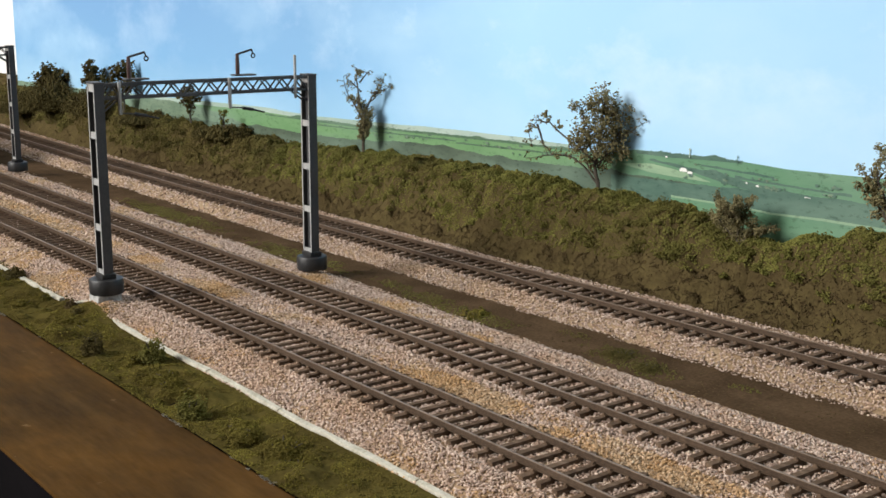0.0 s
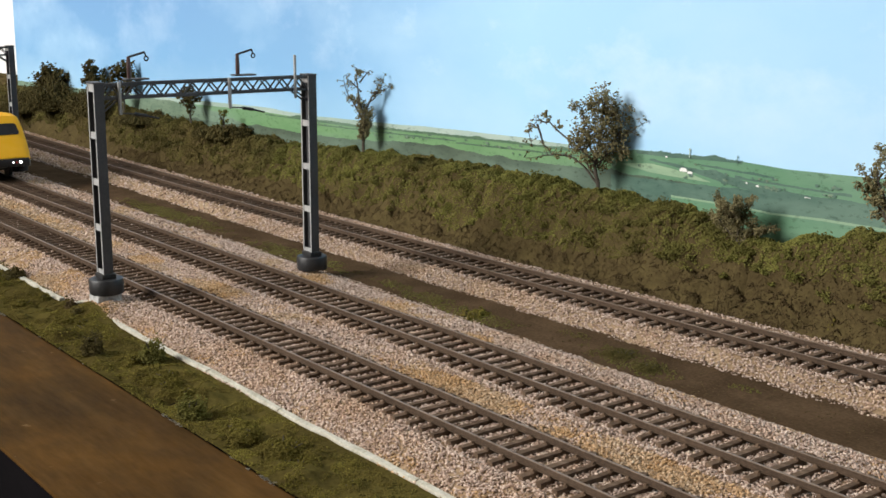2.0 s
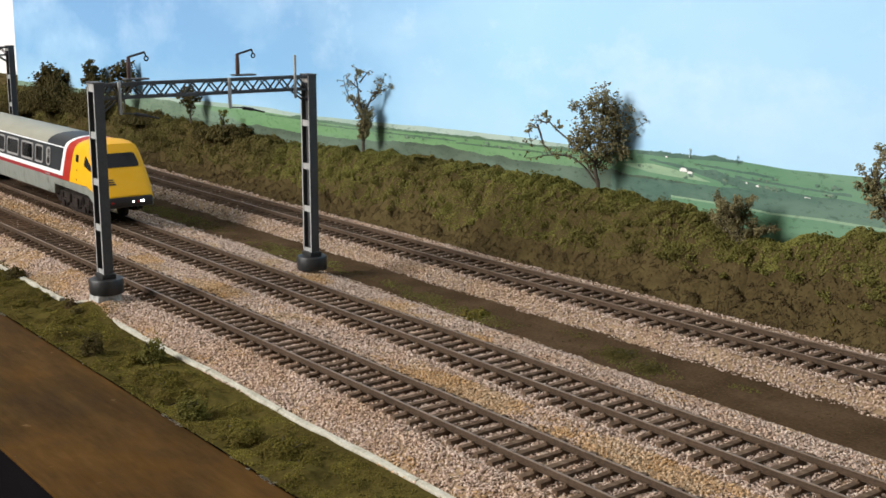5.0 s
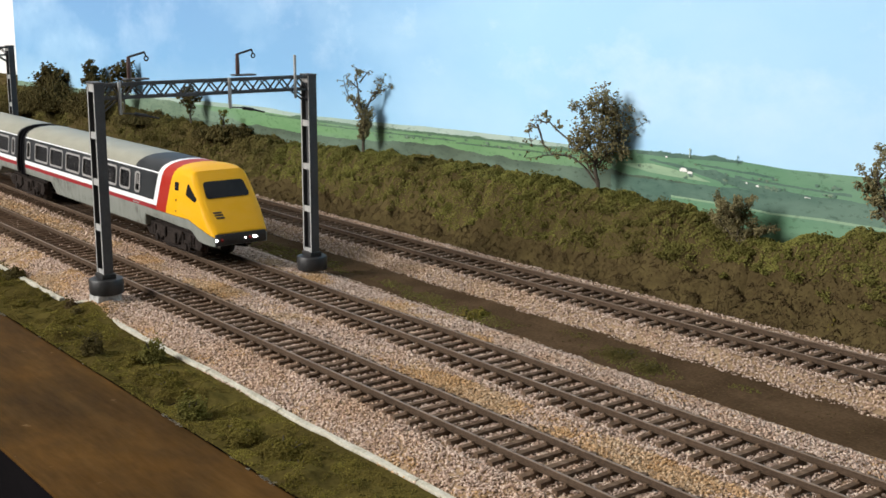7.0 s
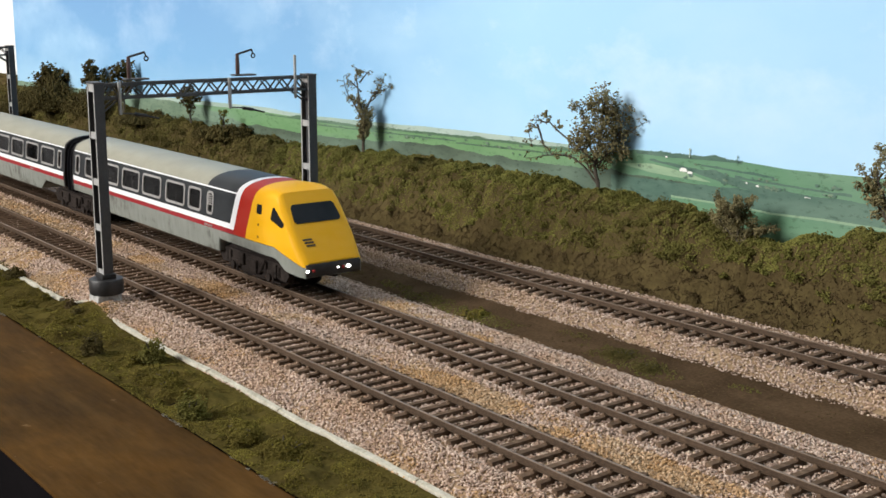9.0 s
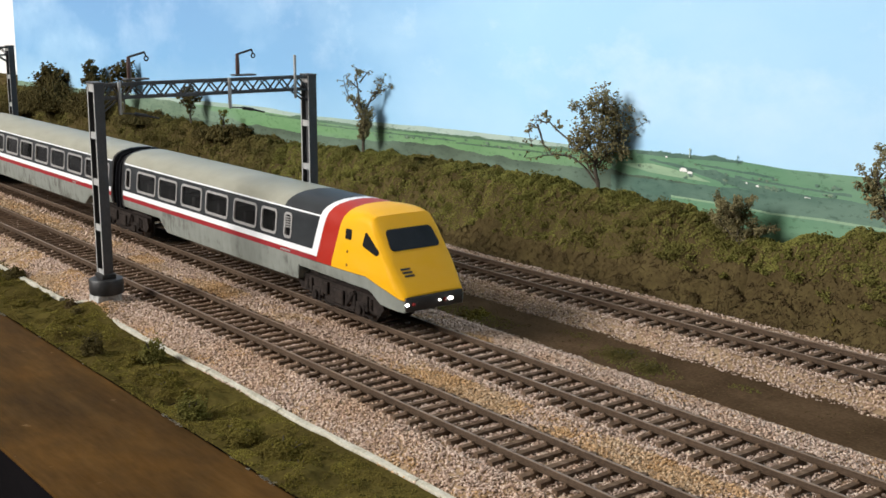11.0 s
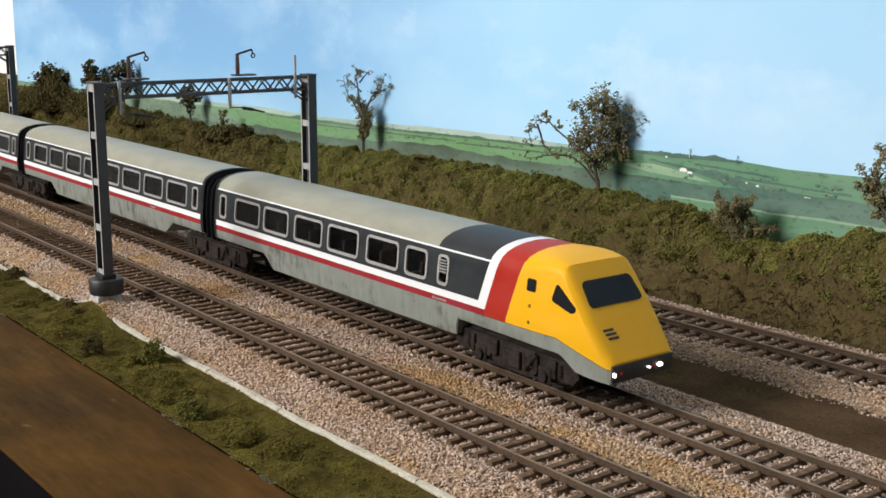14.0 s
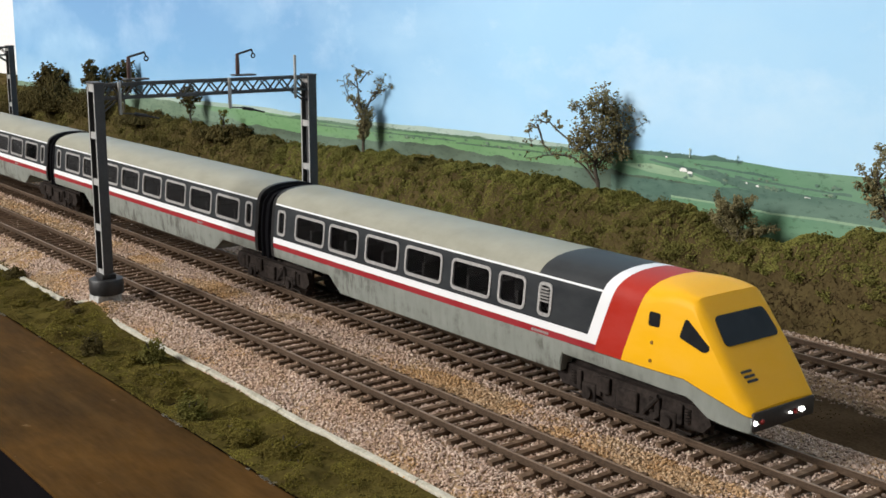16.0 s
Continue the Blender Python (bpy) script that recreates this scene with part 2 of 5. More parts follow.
def soft_box(x0, x1, y0, y1, z0, z1, r=0.3):
    """A box with chamfered edges all round."""
    bm = bmesh.new()
    v, f = box(x0, x1, y0, y1, z0, z1)
    vs = [bm.verts.new(p) for p in v]
    for q in f:
        bm.faces.new([vs[i] for i in q])
    bmesh.ops.bevel(bm, geom=list(bm.edges), offset=r, segments=2, profile=0.5, affect="EDGES")
    bm.verts.index_update()
    out = [tuple(p.co) for p in bm.verts], [tuple(p.index for p in q.verts) for q in bm.faces]
    bm.free()
    return out


def tube(a, b, r0, r1=None, n=8):
    """A tapered rod from a to b."""
    a, b = Vector(a), Vector(b)
    r1 = r0 if r1 is None else r1
    d = (b - a).normalized()
    u = d.orthogonal().normalized()
    w = d.cross(u)
    v = [tuple(p + r * (math.cos(k) * u + math.sin(k) * w)) for p, r in ((a, r0), (b, r1)) for k in [2 * math.pi * i / n for i in range(n)]]
    return v, [(i, (i + 1) % n, n + (i + 1) % n, n + i) for i in range(n)] + [tuple(range(n))[::-1], tuple(range(n, 2 * n))]


def lathe(rz, n=32):
    """A turned solid about z from (radius, height) pairs, bottom up."""
    v = [(r * math.cos(2 * math.pi * i / n), r * math.sin(2 * math.pi * i / n), z) for r, z in rz for i in range(n)]
    f = [(k * n + i, k * n + (i + 1) % n, (k + 1) * n + (i + 1) % n, (k + 1) * n + i) for k in range(len(rz) - 1) for i in range(n)]
    return v, f + [tuple(range(n))[::-1], tuple(range((len(rz) - 1) * n, len(rz) * n))]


def shift(shape, x=0, y=0, z=0):
    return [(p[0] + x, p[1] + y, p[2] + z) for p in shape[0]], shape[1]


def mirror_y(shape):
    return [(p[0], -p[1], p[2]) for p in shape[0]], [tuple(reversed(q)) for q in shape[1]]


def prism(points, y0, y1):
    """A polygon in x and z, pulled along y."""
    n = len(points)
    v = [(x, y, z) for y in (y0, y1) for x, z in points]
    return v, [tuple(range(n)), tuple(range(n, 2 * n))[::-1]] + [(i, n + i, n + (i + 1) % n, (i + 1) % n) for i in range(n)]


def empty(name, x, y, z, label, category, group="", turn=0):
    ob = new(name)
    ob.matrix_world = Matrix.Translation(at(x, y, z)) @ Matrix.Rotation(radians(turn), 4, "Z")
    return tagged(ob, label, category, group)


OCTA_V = np.array([(1, 0, 0), (-1, 0, 0), (0, 1, 0), (0, -1, 0), (0, 0, 1), (0, 0, -1)], float)
OCTA_F = np.array([(0, 2, 4), (2, 1, 4), (1, 3, 4), (3, 0, 4), (2, 0, 5), (1, 2, 5), (3, 1, 5), (0, 3, 5)])


def scatter(name, places, sizes, material, rng, squash=0.75, jitter=0.35, parent=None, smooth=False, shape_v=OCTA_V, shape_f=OCTA_F):
    """Many small lumps of uneven shape in one mesh, at places in millimetres."""
    n, k = len(places), len(shape_v)
    v = shape_v[None] * (1 + jitter * rng.uniform(-1, 1, (n, k, 1))) + jitter * 0.4 * rng.normal(size=(n, k, 3))
    q = rng.normal(size=(n, 4))
    q /= np.linalg.norm(q, axis=1, keepdims=True)
    a, b, c, d = q.T
    rot = np.stack([1 - 2 * (c * c + d * d), 2 * (b * c - d * a), 2 * (b * d + c * a), 2 * (b * c + d * a), 1 - 2 * (b * b + d * d), 2 * (c * d - b * a),
                    2 * (b * d - c * a), 2 * (c * d + b * a), 1 - 2 * (b * b + c * c)], -1).reshape(n, 3, 3)
    v = np.einsum("nij,nkj->nki", rot, v) * (np.asarray(sizes)[:, None, None])
    v[:, :, 2] *= squash
    v += np.asarray(places)[:, None]
    if not parent:
        v[:, :, 2] += RAIL_TOP
    v = (v * MM).reshape(-1, 3)
    f = (shape_f[None] + k * np.arange(n)[:, None, None]).reshape(-1, shape_f.shape[1])
    me = bpy.data.meshes.new(name)
    me.vertices.add(len(v))
    me.vertices.foreach_set("co", v.astype(np.float32).ravel())
    me.loops.add(f.size)
    me.loops.foreach_set("vertex_index", f.astype(np.int32).ravel())
    me.polygons.add(len(f))
    me.polygons.foreach_set("loop_start", np.arange(0, f.size, f.shape[1], dtype=np.int32))
    me.materials.append(material)
    me.update(calc_edges=True)
    me.validate()
    if smooth:
        me.polygons.foreach_set("use_smooth", [True] * len(me.polygons))
    ob = new(name, me)
    if parent:
        ob.parent = parent
    return ob


def wob(x, y, s, seed=0.0):
    """Smooth noise of about -1 to 1 at a size of s millimetres."""
    return noise.noise(Vector((x / s, y / s, seed)))


# ---- room ----
X_LEFT, X_RIGHT = -1860.0, 30.0


def structure(name, shape, material, label, smooth=False):
    ob = link(name, *shape, material, smooth=smooth, world_mm=True)
    return tagged(ob, label, name.split("_")[0], kind="structure")


# Ceiling and all walls but the north are unseen, dulled to limit bounced light.
RX0, RX1, RY0, RY1, RTOP = -4200.0, 2200.0, -2800.0, 260.0, 3100.0
structure("floor", box(RX0, RX1, RY0, RY1, -1060, -1000), M_FLOOR, "dark carpeted room floor under the layout")
structure("ceiling", box(RX0, RX1, RY0 - 100, RY1 + 100, RTOP, RTOP + 50), M_CEIL, "unseen ceiling added over the layout, dimmed to limit bounced light")
structure("wall_north", box(RX0 - 100, RX1 + 100, RY1, RY1 + 100, -1000, RTOP), M_WALL, "plain white wall behind the painted backdrop")
structure("wall_west", box(RX0 - 100, RX0, RY0 - 100, RY1, -1000, RTOP), M_WALL_DIM, "unseen wall added around the layout, dimmed to limit bounced light")
structure("wall_east", box(RX1, RX1 + 100, RY0 - 100, RY1, -1000, RTOP), M_WALL_DIM, "unseen wall added around the layout, dimmed to limit bounced light")
wx0, wx1, wz0, wz1 = WIN_X0 * 1000, WIN_X1 * 1000, WIN_Z0 * 1000 - 1000, WIN_Z1 * 1000 - 1000
structure("wall_south", join(box(RX0, wx0, RY0 - 100, RY0, -1000, RTOP), box(wx1, RX1, RY0 - 100, RY0, -1000, RTOP),
                             box(wx0, wx1, RY0 - 100, RY0, -1000, wz0), box(wx0, wx1, RY0 - 100, RY0, wz1, RTOP)), M_WALL_DIM, "unseen dimmed wall with a window opening")
win = empty("window_1", (wx0 + wx1) / 2, RY0, wz0, "white framed window letting daylight in", "window")
win["kind"] = "structure"
hw, hh = (wx1 - wx0) / 2, wz1 - wz0
link("window_frame", *join(box(-hw, hw, -90, -50, 0, 45), box(-hw, hw, -90, -50, hh - 45, hh), box(-hw, -hw + 45, -90, -50, 45, hh - 45),
                           box(hw - 45, hw, -90, -50, 45, hh - 45)), M_FRAME_WHITE, win)
link("window_sill", *soft_box(-hw - 40, hw + 40, -48, 60, -30, -2, 5), M_FRAME_WHITE, win)


# ---- layout ground ----
T1, T2, T3 = 0.0, 50.3, 149.6


def bend(x):
    """The back track is not quite straight: it swings away slightly at both ends."""
    return float(np.interp(x, (-1400, -1316, -980, -700, -500, -400, -300, -210, 30), (18, 14, 3.5, 0.5, 0, 0.8, 2.5, 5.0, 9.0)))


PROFILE = ((-67, -8.2), (-37, -8.2), (-34, -8.0), (-19, -3.2), (-15, -3.85), (15, -3.85), (19, -3.3), (25, -4.2), (32, -3.3), (35, -3.85), (65, -3.85), (68, -3.2), (81, -4.4), (91, -8.0), (121, -7.8), (131.5, -3.4), (134.5, -3.85), (164, -3.85), (166.5, -2.6), (171, -2.4), (173, -5.0))


def ground_z(x, y):
    ys, zs = [p[0] for p in PROFILE], [p[1] for p in PROFILE]
    heap = 5.6 * math.exp(-((x + 507) / 17) ** 2 - ((y + 33) / 9) ** 2) if y < -15 else 0.0
    return heap + float(np.interp(y - (bend(x) if y > 95 else 0), ys, zs))


def sheet(name, x0, x1, dx, y0, y1, dy, height, material, label):
    """A height field of the ground."""
    nx, ny = int((x1 - x0) / dx) + 1, int((y1 - y0) / dy) + 1
    v = []
    for i in range(nx):
        x = x0 + (x1 - x0) * i / (nx - 1)
        for j in range(ny):
            y = y0 + (y1 - y0) * j / (ny - 1)
            v.append((x, y, height(x, y)))
    f = [(i * ny + j, (i + 1) * ny + j, (i + 1) * ny + j + 1, i * ny + j + 1) for i in range(nx - 1) for j in range(ny - 1)]
    return structure(name, (v, f), material, label, smooth=True)


def verge_z(x, y):
    """Uneven turf that sinks to the plank and to the trough."""
    edge = max(0.0, min(1.0, (y + 67) / 5.0, (-38.5 - y) / 4.0))
    return ground_z(x, y) + edge * (2.6 * max(-0.35, wob(x, y, 24, 7)) + 2.8 * max(-0.15, wob(x, y, 11, 1)) + 1.3 * wob(x, y, 5, 3)) + 0.25 * wob(x, y, 5, 3)


structure("ground_baseboard", box(X_LEFT, X_RIGHT, -119.5, 258, -60, -10.1), M_FASCIA, "baseboard under the model landscape, front near black in place of shaded floor")
for lx in (-1780, -1100, -500, -30):
    leg = empty("trestle_leg", lx, -20, -1000, "plain dark wooden leg under the baseboard", "leg", "legs of the baseboard")
    link("post", *soft_box(-25, 25, -25, 25, 0, 940, 2), M_FASCIA, leg)
sheet("ground_verge", X_LEFT, X_RIGHT, 3, -67, -33, 1.2, lambda x, y: verge_z(x, y), M_GRASS_BASE, "olive scatter grass verge beside the wooden plank")
sheet("ground_front_ballast", X_LEFT, X_RIGHT, 6, -36, 93, 2, lambda x, y: ground_z(x, y) - 0.25 + 0.3 * wob(x, y, 9), M_BED, "stained ballast bed of the two front tracks")
sheet("ground_cess", X_LEFT, X_RIGHT, 6, 86, 132, 2, lambda x, y: -7.6 + 0.5 * wob(x, y, 20, 5) + 0.25 * wob(x, y, 6, 7), M_DIRT, "bare dark brown earth between the tracks")
sheet("ground_back_ballast", X_LEFT, X_RIGHT, 6, 120, 186, 2, lambda x, y: ground_z(x, y) - 0.25 + 0.3 * wob(x, y, 9, 2), M_BED, "pale ballast bed of the back track")

plank = structure("trim_plank", soft_box(X_LEFT, X_RIGHT, -121, -66.8, -10.0, -8.7, 0.4), M_WOOD, "brown stained wooden plank along the layout edge")

# ballast stones
rng = np.random.default_rng(5)


def ballast(name, n, y0, y1, x0, x1, keep, material, label, size=(0.24, 0.70)):
    x, y = rng.uniform(x0, x1, n), rng.uniform(y0, y1, n)
    k = np.array([keep(a, b) for a, b in zip(x, y)])
    x, y = x[k], y[k]
    z = np.array([ground_z(a, b) for a, b in zip(x, y)]) + rng.uniform(-0.25, 0.35, len(x)) + 0.12 * ((abs(y - T1) < 15) | (abs(y - T2) < 15) | (abs(y - T3 - 2) < 17))
    s = rng.uniform(*size, len(x))
    ob = scatter(name, np.stack([x, y, z], -1), s, material, rng, 0.8, 0.3)
    return tagged(ob, label, "ballast", kind="stuff")


def rusty(x, y):
    drift = wob(x, y, 40, 4) + 0.5 * wob(x, y, 13, 6) + 0.55 * wob(x * 9, y * 9, 3, 2)
    return (12 < y < 30 and drift + (23 - abs(y - 21)) * 0.012 > 0.12) or (60 < y < 88 and drift > 0.34) or (y < -27 and drift > 0.15) or (-27 < y < -15 and drift > 0.45)


def loose(x, y):
    """Where chips lie: thinly between the rails, and up to an uneven edge by the bare earth."""
    if 70 < y < 100:
        return y < float(np.interp(x, (-500, -340, -200), (94, 92, 87))) + 2.0 * wob(x, y, 14, 6)
    if 115 < y < 130:
        return y - 0.5 * bend(x) > 120.5 + 1.5 * wob(x, y, 14, 7)
    for yc in (T1, T2, T3 + bend(x)):
        if abs(y - yc) < 15.0:
            return wob(x * 7, y * 7, 9, 5) > -0.5
    return True


ballast("ballast_stones", 135000, -35, 94, -630, -150, lambda x, y: loose(x, y) and not rusty(x, y), M_BALLAST, "pink and grey granite ballast chips")
ballast("ballast_stones", 26000, -35, 94, -1350, -630, lambda x, y: loose(x, y) and not rusty(x, y), M_BALLAST, "pink and grey granite ballast chips", (0.55, 1.0))
ballast("rusty_ballast_stones", 135000, -35, 94, -630, -150, lambda x, y: loose(x, y) and rusty(x, y), M_BALLAST_RUST, "ochre stained ballast chips between the tracks")
ballast("rusty_ballast_stones", 26000, -35, 94, -1350, -630, lambda x, y: loose(x, y) and rusty(x, y), M_BALLAST_RUST, "ochre stained ballast chips between the tracks", (0.55, 1.0))
ballast("ballast_stones", 44000, 119, 182, -680, -150, lambda x, y: y - bend(x) < 171.5 and loose(x, y), M_BALLAST, "pale pink ballast chips of the back track")
ballast("ballast_stones", 13000, 119, 196, -1350, -680, lambda x, y: y - bend(x) < 171 and loose(x, y), M_BALLAST, "pale pink ballast chips of the back track", (0.55, 1.0))

# ---- tracks ----
RAIL_XS = [X_LEFT + (X_RIGHT - X_LEFT) * i / 92 for i in range(93)]


def rail_strip(profile, yc, swing):
    n = len(profile)
    v = [(x, yc + swing(x) + py, pz) for x in RAIL_XS for py, pz in profile]
    f = [(i * n + j, (i + 1) * n + j, (i + 1) * n + (j + 1) % n, i * n + (j + 1) % n) for i in range(len(RAIL_XS) - 1) for j in range(n)]
    return v, f + [tuple(range(n)), tuple(range((len(RAIL_XS) - 1) * n, len(RAIL_XS) * n))[::-1]]


WEB = [(-0.95, -2.05), (0.95, -2.05), (0.95, -1.85), (0.3, -1.6), (0.24, -0.8), (0.46, -0.62), (0.46, -0.26), (-0.46, -0.26), (-0.46, -0.62), (-0.24, -0.8), (-0.3, -1.6), (-0.95, -1.85)]
HEAD = [(-0.45, -0.25), (0.45, -0.25), (0.45, -0.1), (0.34, 0.0), (-0.34, 0.0), (-0.45, -0.1)]


def tapered(x, y, z0, z1, wx, wy, t=0.82):
    v = [(x + sx * wx, y + sy * wy, z0) for sx, sy in ((-1, -1), (1, -1), (1, 1), (-1, 1))] + [(x + sx * (wx - (1 - t) * 1.2), y + sy * (wy - (1 - t) * 1.2), z1) for sx, sy in ((-1, -1), (1, -1), (1, 1), (-1, 1))]
    return v, BOX_F


PITCH_MM = 6.87


def track(y, swing, phase, label):
    tr = empty("railway_track", 0, y, 0, label, "track", "three parallel tracks")
    for side in (-1, 1):
        rail = link("rail", *rail_strip(WEB, side * 8.8, swing), M_RAIL, tr)
        link("rail_head", *rail_strip(HEAD, side * 8.8, swing), M_RAILHEAD, rail, "dull worn steel rail head")
    shapes = []
    rw = random.Random(int(y) + 4)
    for k in range(5):
        wx, ly = 1.42 + 0.12 * rw.uniform(-1, 1), 15.3 + 0.5 * rw.uniform(-1, 1)
        chairs = []
        for sy in (-1, 1):
            chairs += [tapered(0, sy * 8.8, -2.5, -1.85, 1.05, 1.9, 0.7), tapered(0, sy * 10.3, -2.5, -1.5, 0.6, 0.55, 0.8), tapered(0, sy * 7.3, -2.5, -1.5, 0.6, 0.55, 0.8)]
        shapes.append(join(tapered(0, 0, -4.4, -2.35 - 0.12 * rw.random(), wx, ly, 0.7), *chairs))
    meshes = []
    k = 0
    x = phase - PITCH_MM * math.floor((phase - X_LEFT - 4) / PITCH_MM)
    while x < X_RIGHT - 3:
        if k < len(shapes):
            ob = link("sleeper", *shapes[k], M_SLEEPER, tr)
            meshes.append(ob.data)
        else:
            ob = new("sleeper", meshes[(k * 7 + k // 5) % 5])
            ob.parent = tr
        k += 1
        jig = noise.noise(Vector((x * 0.37, y, 0.5)))
        ob.matrix_basis = pose((x + 0.3 * jig) * MM, (swing(x) + 0.35 * noise.noise(Vector((x * 0.9, y, 3.5)))) * MM, 0, 0, 0, 2.2 * jig)
        x += PITCH_MM


straight = lambda x: 0.0

# ---- concrete trough along the verge ----
trough = empty("cable_trough", 0, -35.3, -8, "pale weathered concrete trough edging the ballast", "trough")
x = -1400.0
rs = random.Random(3)
while x < 10:
    n = rs.randint(9, 15)
    if -540 < x < -531:
        x += 9
        continue
    xs = [x + 6 * i for i in range(n)]
    if xs[0] < -540 < xs[-1]:
        xs = [q for q in xs if q < -541]
    v = []
    for q in xs:
        off = 1.2 * wob(q, 0, 60, 9) + 0.35 * wob(q, 0, 11, 2) + (-2.2 if q < -521 else 1.4)
        wd = 1.3 + 0.45 * wob(q, 0, 16, 4) + 0.25 * wob(q, 0, 5, 8)
        top = 4.6 * math.exp(-((q + 509) / 15) ** 2) + 0.9 + 0.35 * wob(q, 0, 14, 7)
        v += [(q, off - wd, -1.5), (q, off - wd, top - 0.5), (q, off - wd + 0.5, top), (q, off + wd - 0.4, top + 0.2), (q, off + wd, top - 0.4), (q, off + wd, -1.5)]
    m = len(xs)
    if m > 1:
        f = [(i * 6 + j, (i + 1) * 6 + j, (i + 1) * 6 + j + 1, i * 6 + j + 1) for i in range(m - 1) for j in range(5)] + [(0, 1, 2, 3, 4, 5), tuple(range(6 * m - 6, 6 * m))[::-1]]
        link("trough_section", v, f, M_KERB, trough, smooth=True)
    x = xs[-1] + 0.6 if m > 1 else x + 6

# ---- bank ----
RIDGE = ((-1860, 40), (-1356, 37.6), (-1109, 35.5), (-981, 32), (-825, 28.8), (-740, 29.2), (-666, 32.6), (-602, 34.8), (-545, 36.4), (-494, 35.1), (-449, 35.9), (-409, 35.3), (-372, 33.4), (-352, 28), (-338, 23.9), (-318, 25), (-300, 30.5), (-281, 35.6), (-263, 37.2), (30, 38))


def bank_z(x, y):
    top = float(np.interp(x, [p[0] for p in RIDGE], [p[1] for p in RIDGE]))
    u = (y - 171.5 - bend(x)) / 25.0
    if u <= 0:
        return -6.0 + 0.5 * u
    s = min(1.0, u)
    z = -5 + (top + 5) * (0.25 * s + 0.75 * (s * s * (3 - 2 * s))) if u < 1 else top + 0.04 * (u - 1) * 25
    w = min(1.0, 3 * u) * (1 - 0.4 * s ** 4)
    lean = x - 0.55 * z
    fold = max(0.0, 1 - abs(wob(lean, 0.45 * z, 17, 6) + 0.35 * wob(lean, z, 6, 8)) / 0.16)
    hollow = max(0.0, wob(lean, 0.8 * z, 7, 9) - 0.28)
    return z + w * (3.6 * wob(x, y + z, 26, 1) + 6.0 * wob(lean, y + 0.6 * z, 11, 2) + 2.4 * wob(x, y + z, 4.5, 3) - 5.0 * fold - 13.0 * hollow)


sheet("ground_bank", X_LEFT, X_RIGHT, 3, 168, 258, 1.5, bank_z, M_BANK, "steep overgrown olive green bank behind the tracks")


def cover(name, n, x0, x1, y0, y1, z_of, size, material, label, keep=lambda x, y, z: True, lift=0.3, squash=0.85):
    x, y = rng.uniform(x0, x1, n), rng.uniform(y0, y1, n)
    p = [(a, b, z_of(a, b)) for a, b in zip(x, y)]
    p = np.array([q for q in p if keep(*q)])
    p[:, 2] += rng.uniform(-0.3, lift, len(p))
    ob = scatter(name, p, rng.uniform(*size, len(p)), material, rng, squash, 0.45)
    return tagged(ob, label, "foliage", kind="stuff")


# Olive thins towards the right end, so brown stands in for shade there.
lush = lambda x, y, z: z + 9 * wob(x, y, 30, 5) > float(np.interp(x, (-700, -420, -330, -270), (7, 9, 14, 19)))
cover("bank_foliage", 125000, -740, -180, 173, 212, bank_z, (0.22, 0.62), M_CLUMP, "dense olive green foliage covering the bank", lambda x, y, z: lush(x, y, z) and wob(x * 1.3, y + z, 7, 3) > -0.5, 0.5)
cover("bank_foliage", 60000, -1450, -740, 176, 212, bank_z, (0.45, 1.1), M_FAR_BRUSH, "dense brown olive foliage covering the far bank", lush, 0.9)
cover("dry_brush", 80000, -1000, -180, 173, 196, bank_z, (0.2, 0.5), M_CLUMP_LOW, "brown dry undergrowth at the foot of the bank, in place of shade at its right end", lambda x, y, z: z > -5.2 and not lush(x, y, z), 0.5)


def thicket(name, n, per, x0, x1, y0, y1, radius, material, label, seed):
    """Rounded cushions of foliage, each of many small pieces."""
    r = np.random.default_rng(seed)
    pts = []
    for _ in range(n):
        cx, cy = r.uniform(x0, x1), r.uniform(y0, y1)
        cz = bank_z(cx, cy)
        if cz < 6 + 5 * r.uniform():
            continue
        k = r.uniform(*radius)
        pts.append(lumps(cx, cy, cz - 0.3 * k, k, k * 0.9, per, r))
    pts = np.concatenate(pts)
    return tagged(scatter(name, pts, r.uniform(0.22, 0.6, len(pts)), material, r, 0.85, 0.45), label, "foliage", kind="stuff")


def lumps(cx, cy, cz, rx, rz, n, r):
    p = r.normal(size=(n, 3))
    p /= np.linalg.norm(p, axis=1, keepdims=True)
    p *= r.uniform(0.4, 1.0, (n, 1)) * (1 + 0.3 * np.sin(5 * p[:, :1] + 7 * p[:, 1:2] + 6 * p[:, 2:]))
    p[:, 2] = np.abs(p[:, 2])
    return p * (rx, rx, rz) + (cx, cy, cz)


thicket("bank_cushions", 420, 90, -740, -180, 178, 205, (1.2, 3.4), M_CLUMP, "rounded olive cushions of foliage on the bank", 77)
thicket("bank_cushions", 130, 240, -740, -180, 184, 204, (3.6, 6.0), M_CLUMP, "broad olive cushions of foliage on the bank", 78)
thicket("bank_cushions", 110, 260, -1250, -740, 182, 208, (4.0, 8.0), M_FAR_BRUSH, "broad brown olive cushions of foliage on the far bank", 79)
cover("verge_grass", 90000, -720, -190, -67.0, -37.0, verge_z, (0.12, 0.36), M_TUFT, "short olive static grass of the verge", lambda x, y, z: wob(x, y, 12, 9) + 0.6 * wob(x, y, 4, 2) > -0.12, 0.3)
cover("edge_crumbs", 5200, -700, -190, -67.9, -66.0, lambda x, y: -8.55, (0.15, 0.42), M_GLUE, "pale dried glue and crumbs along the plank", lambda x, y, z: wob(x, y, 16, 4) + 0.6 * wob(x, y, 4, 6) > 0.3, 0.3, 0.5)
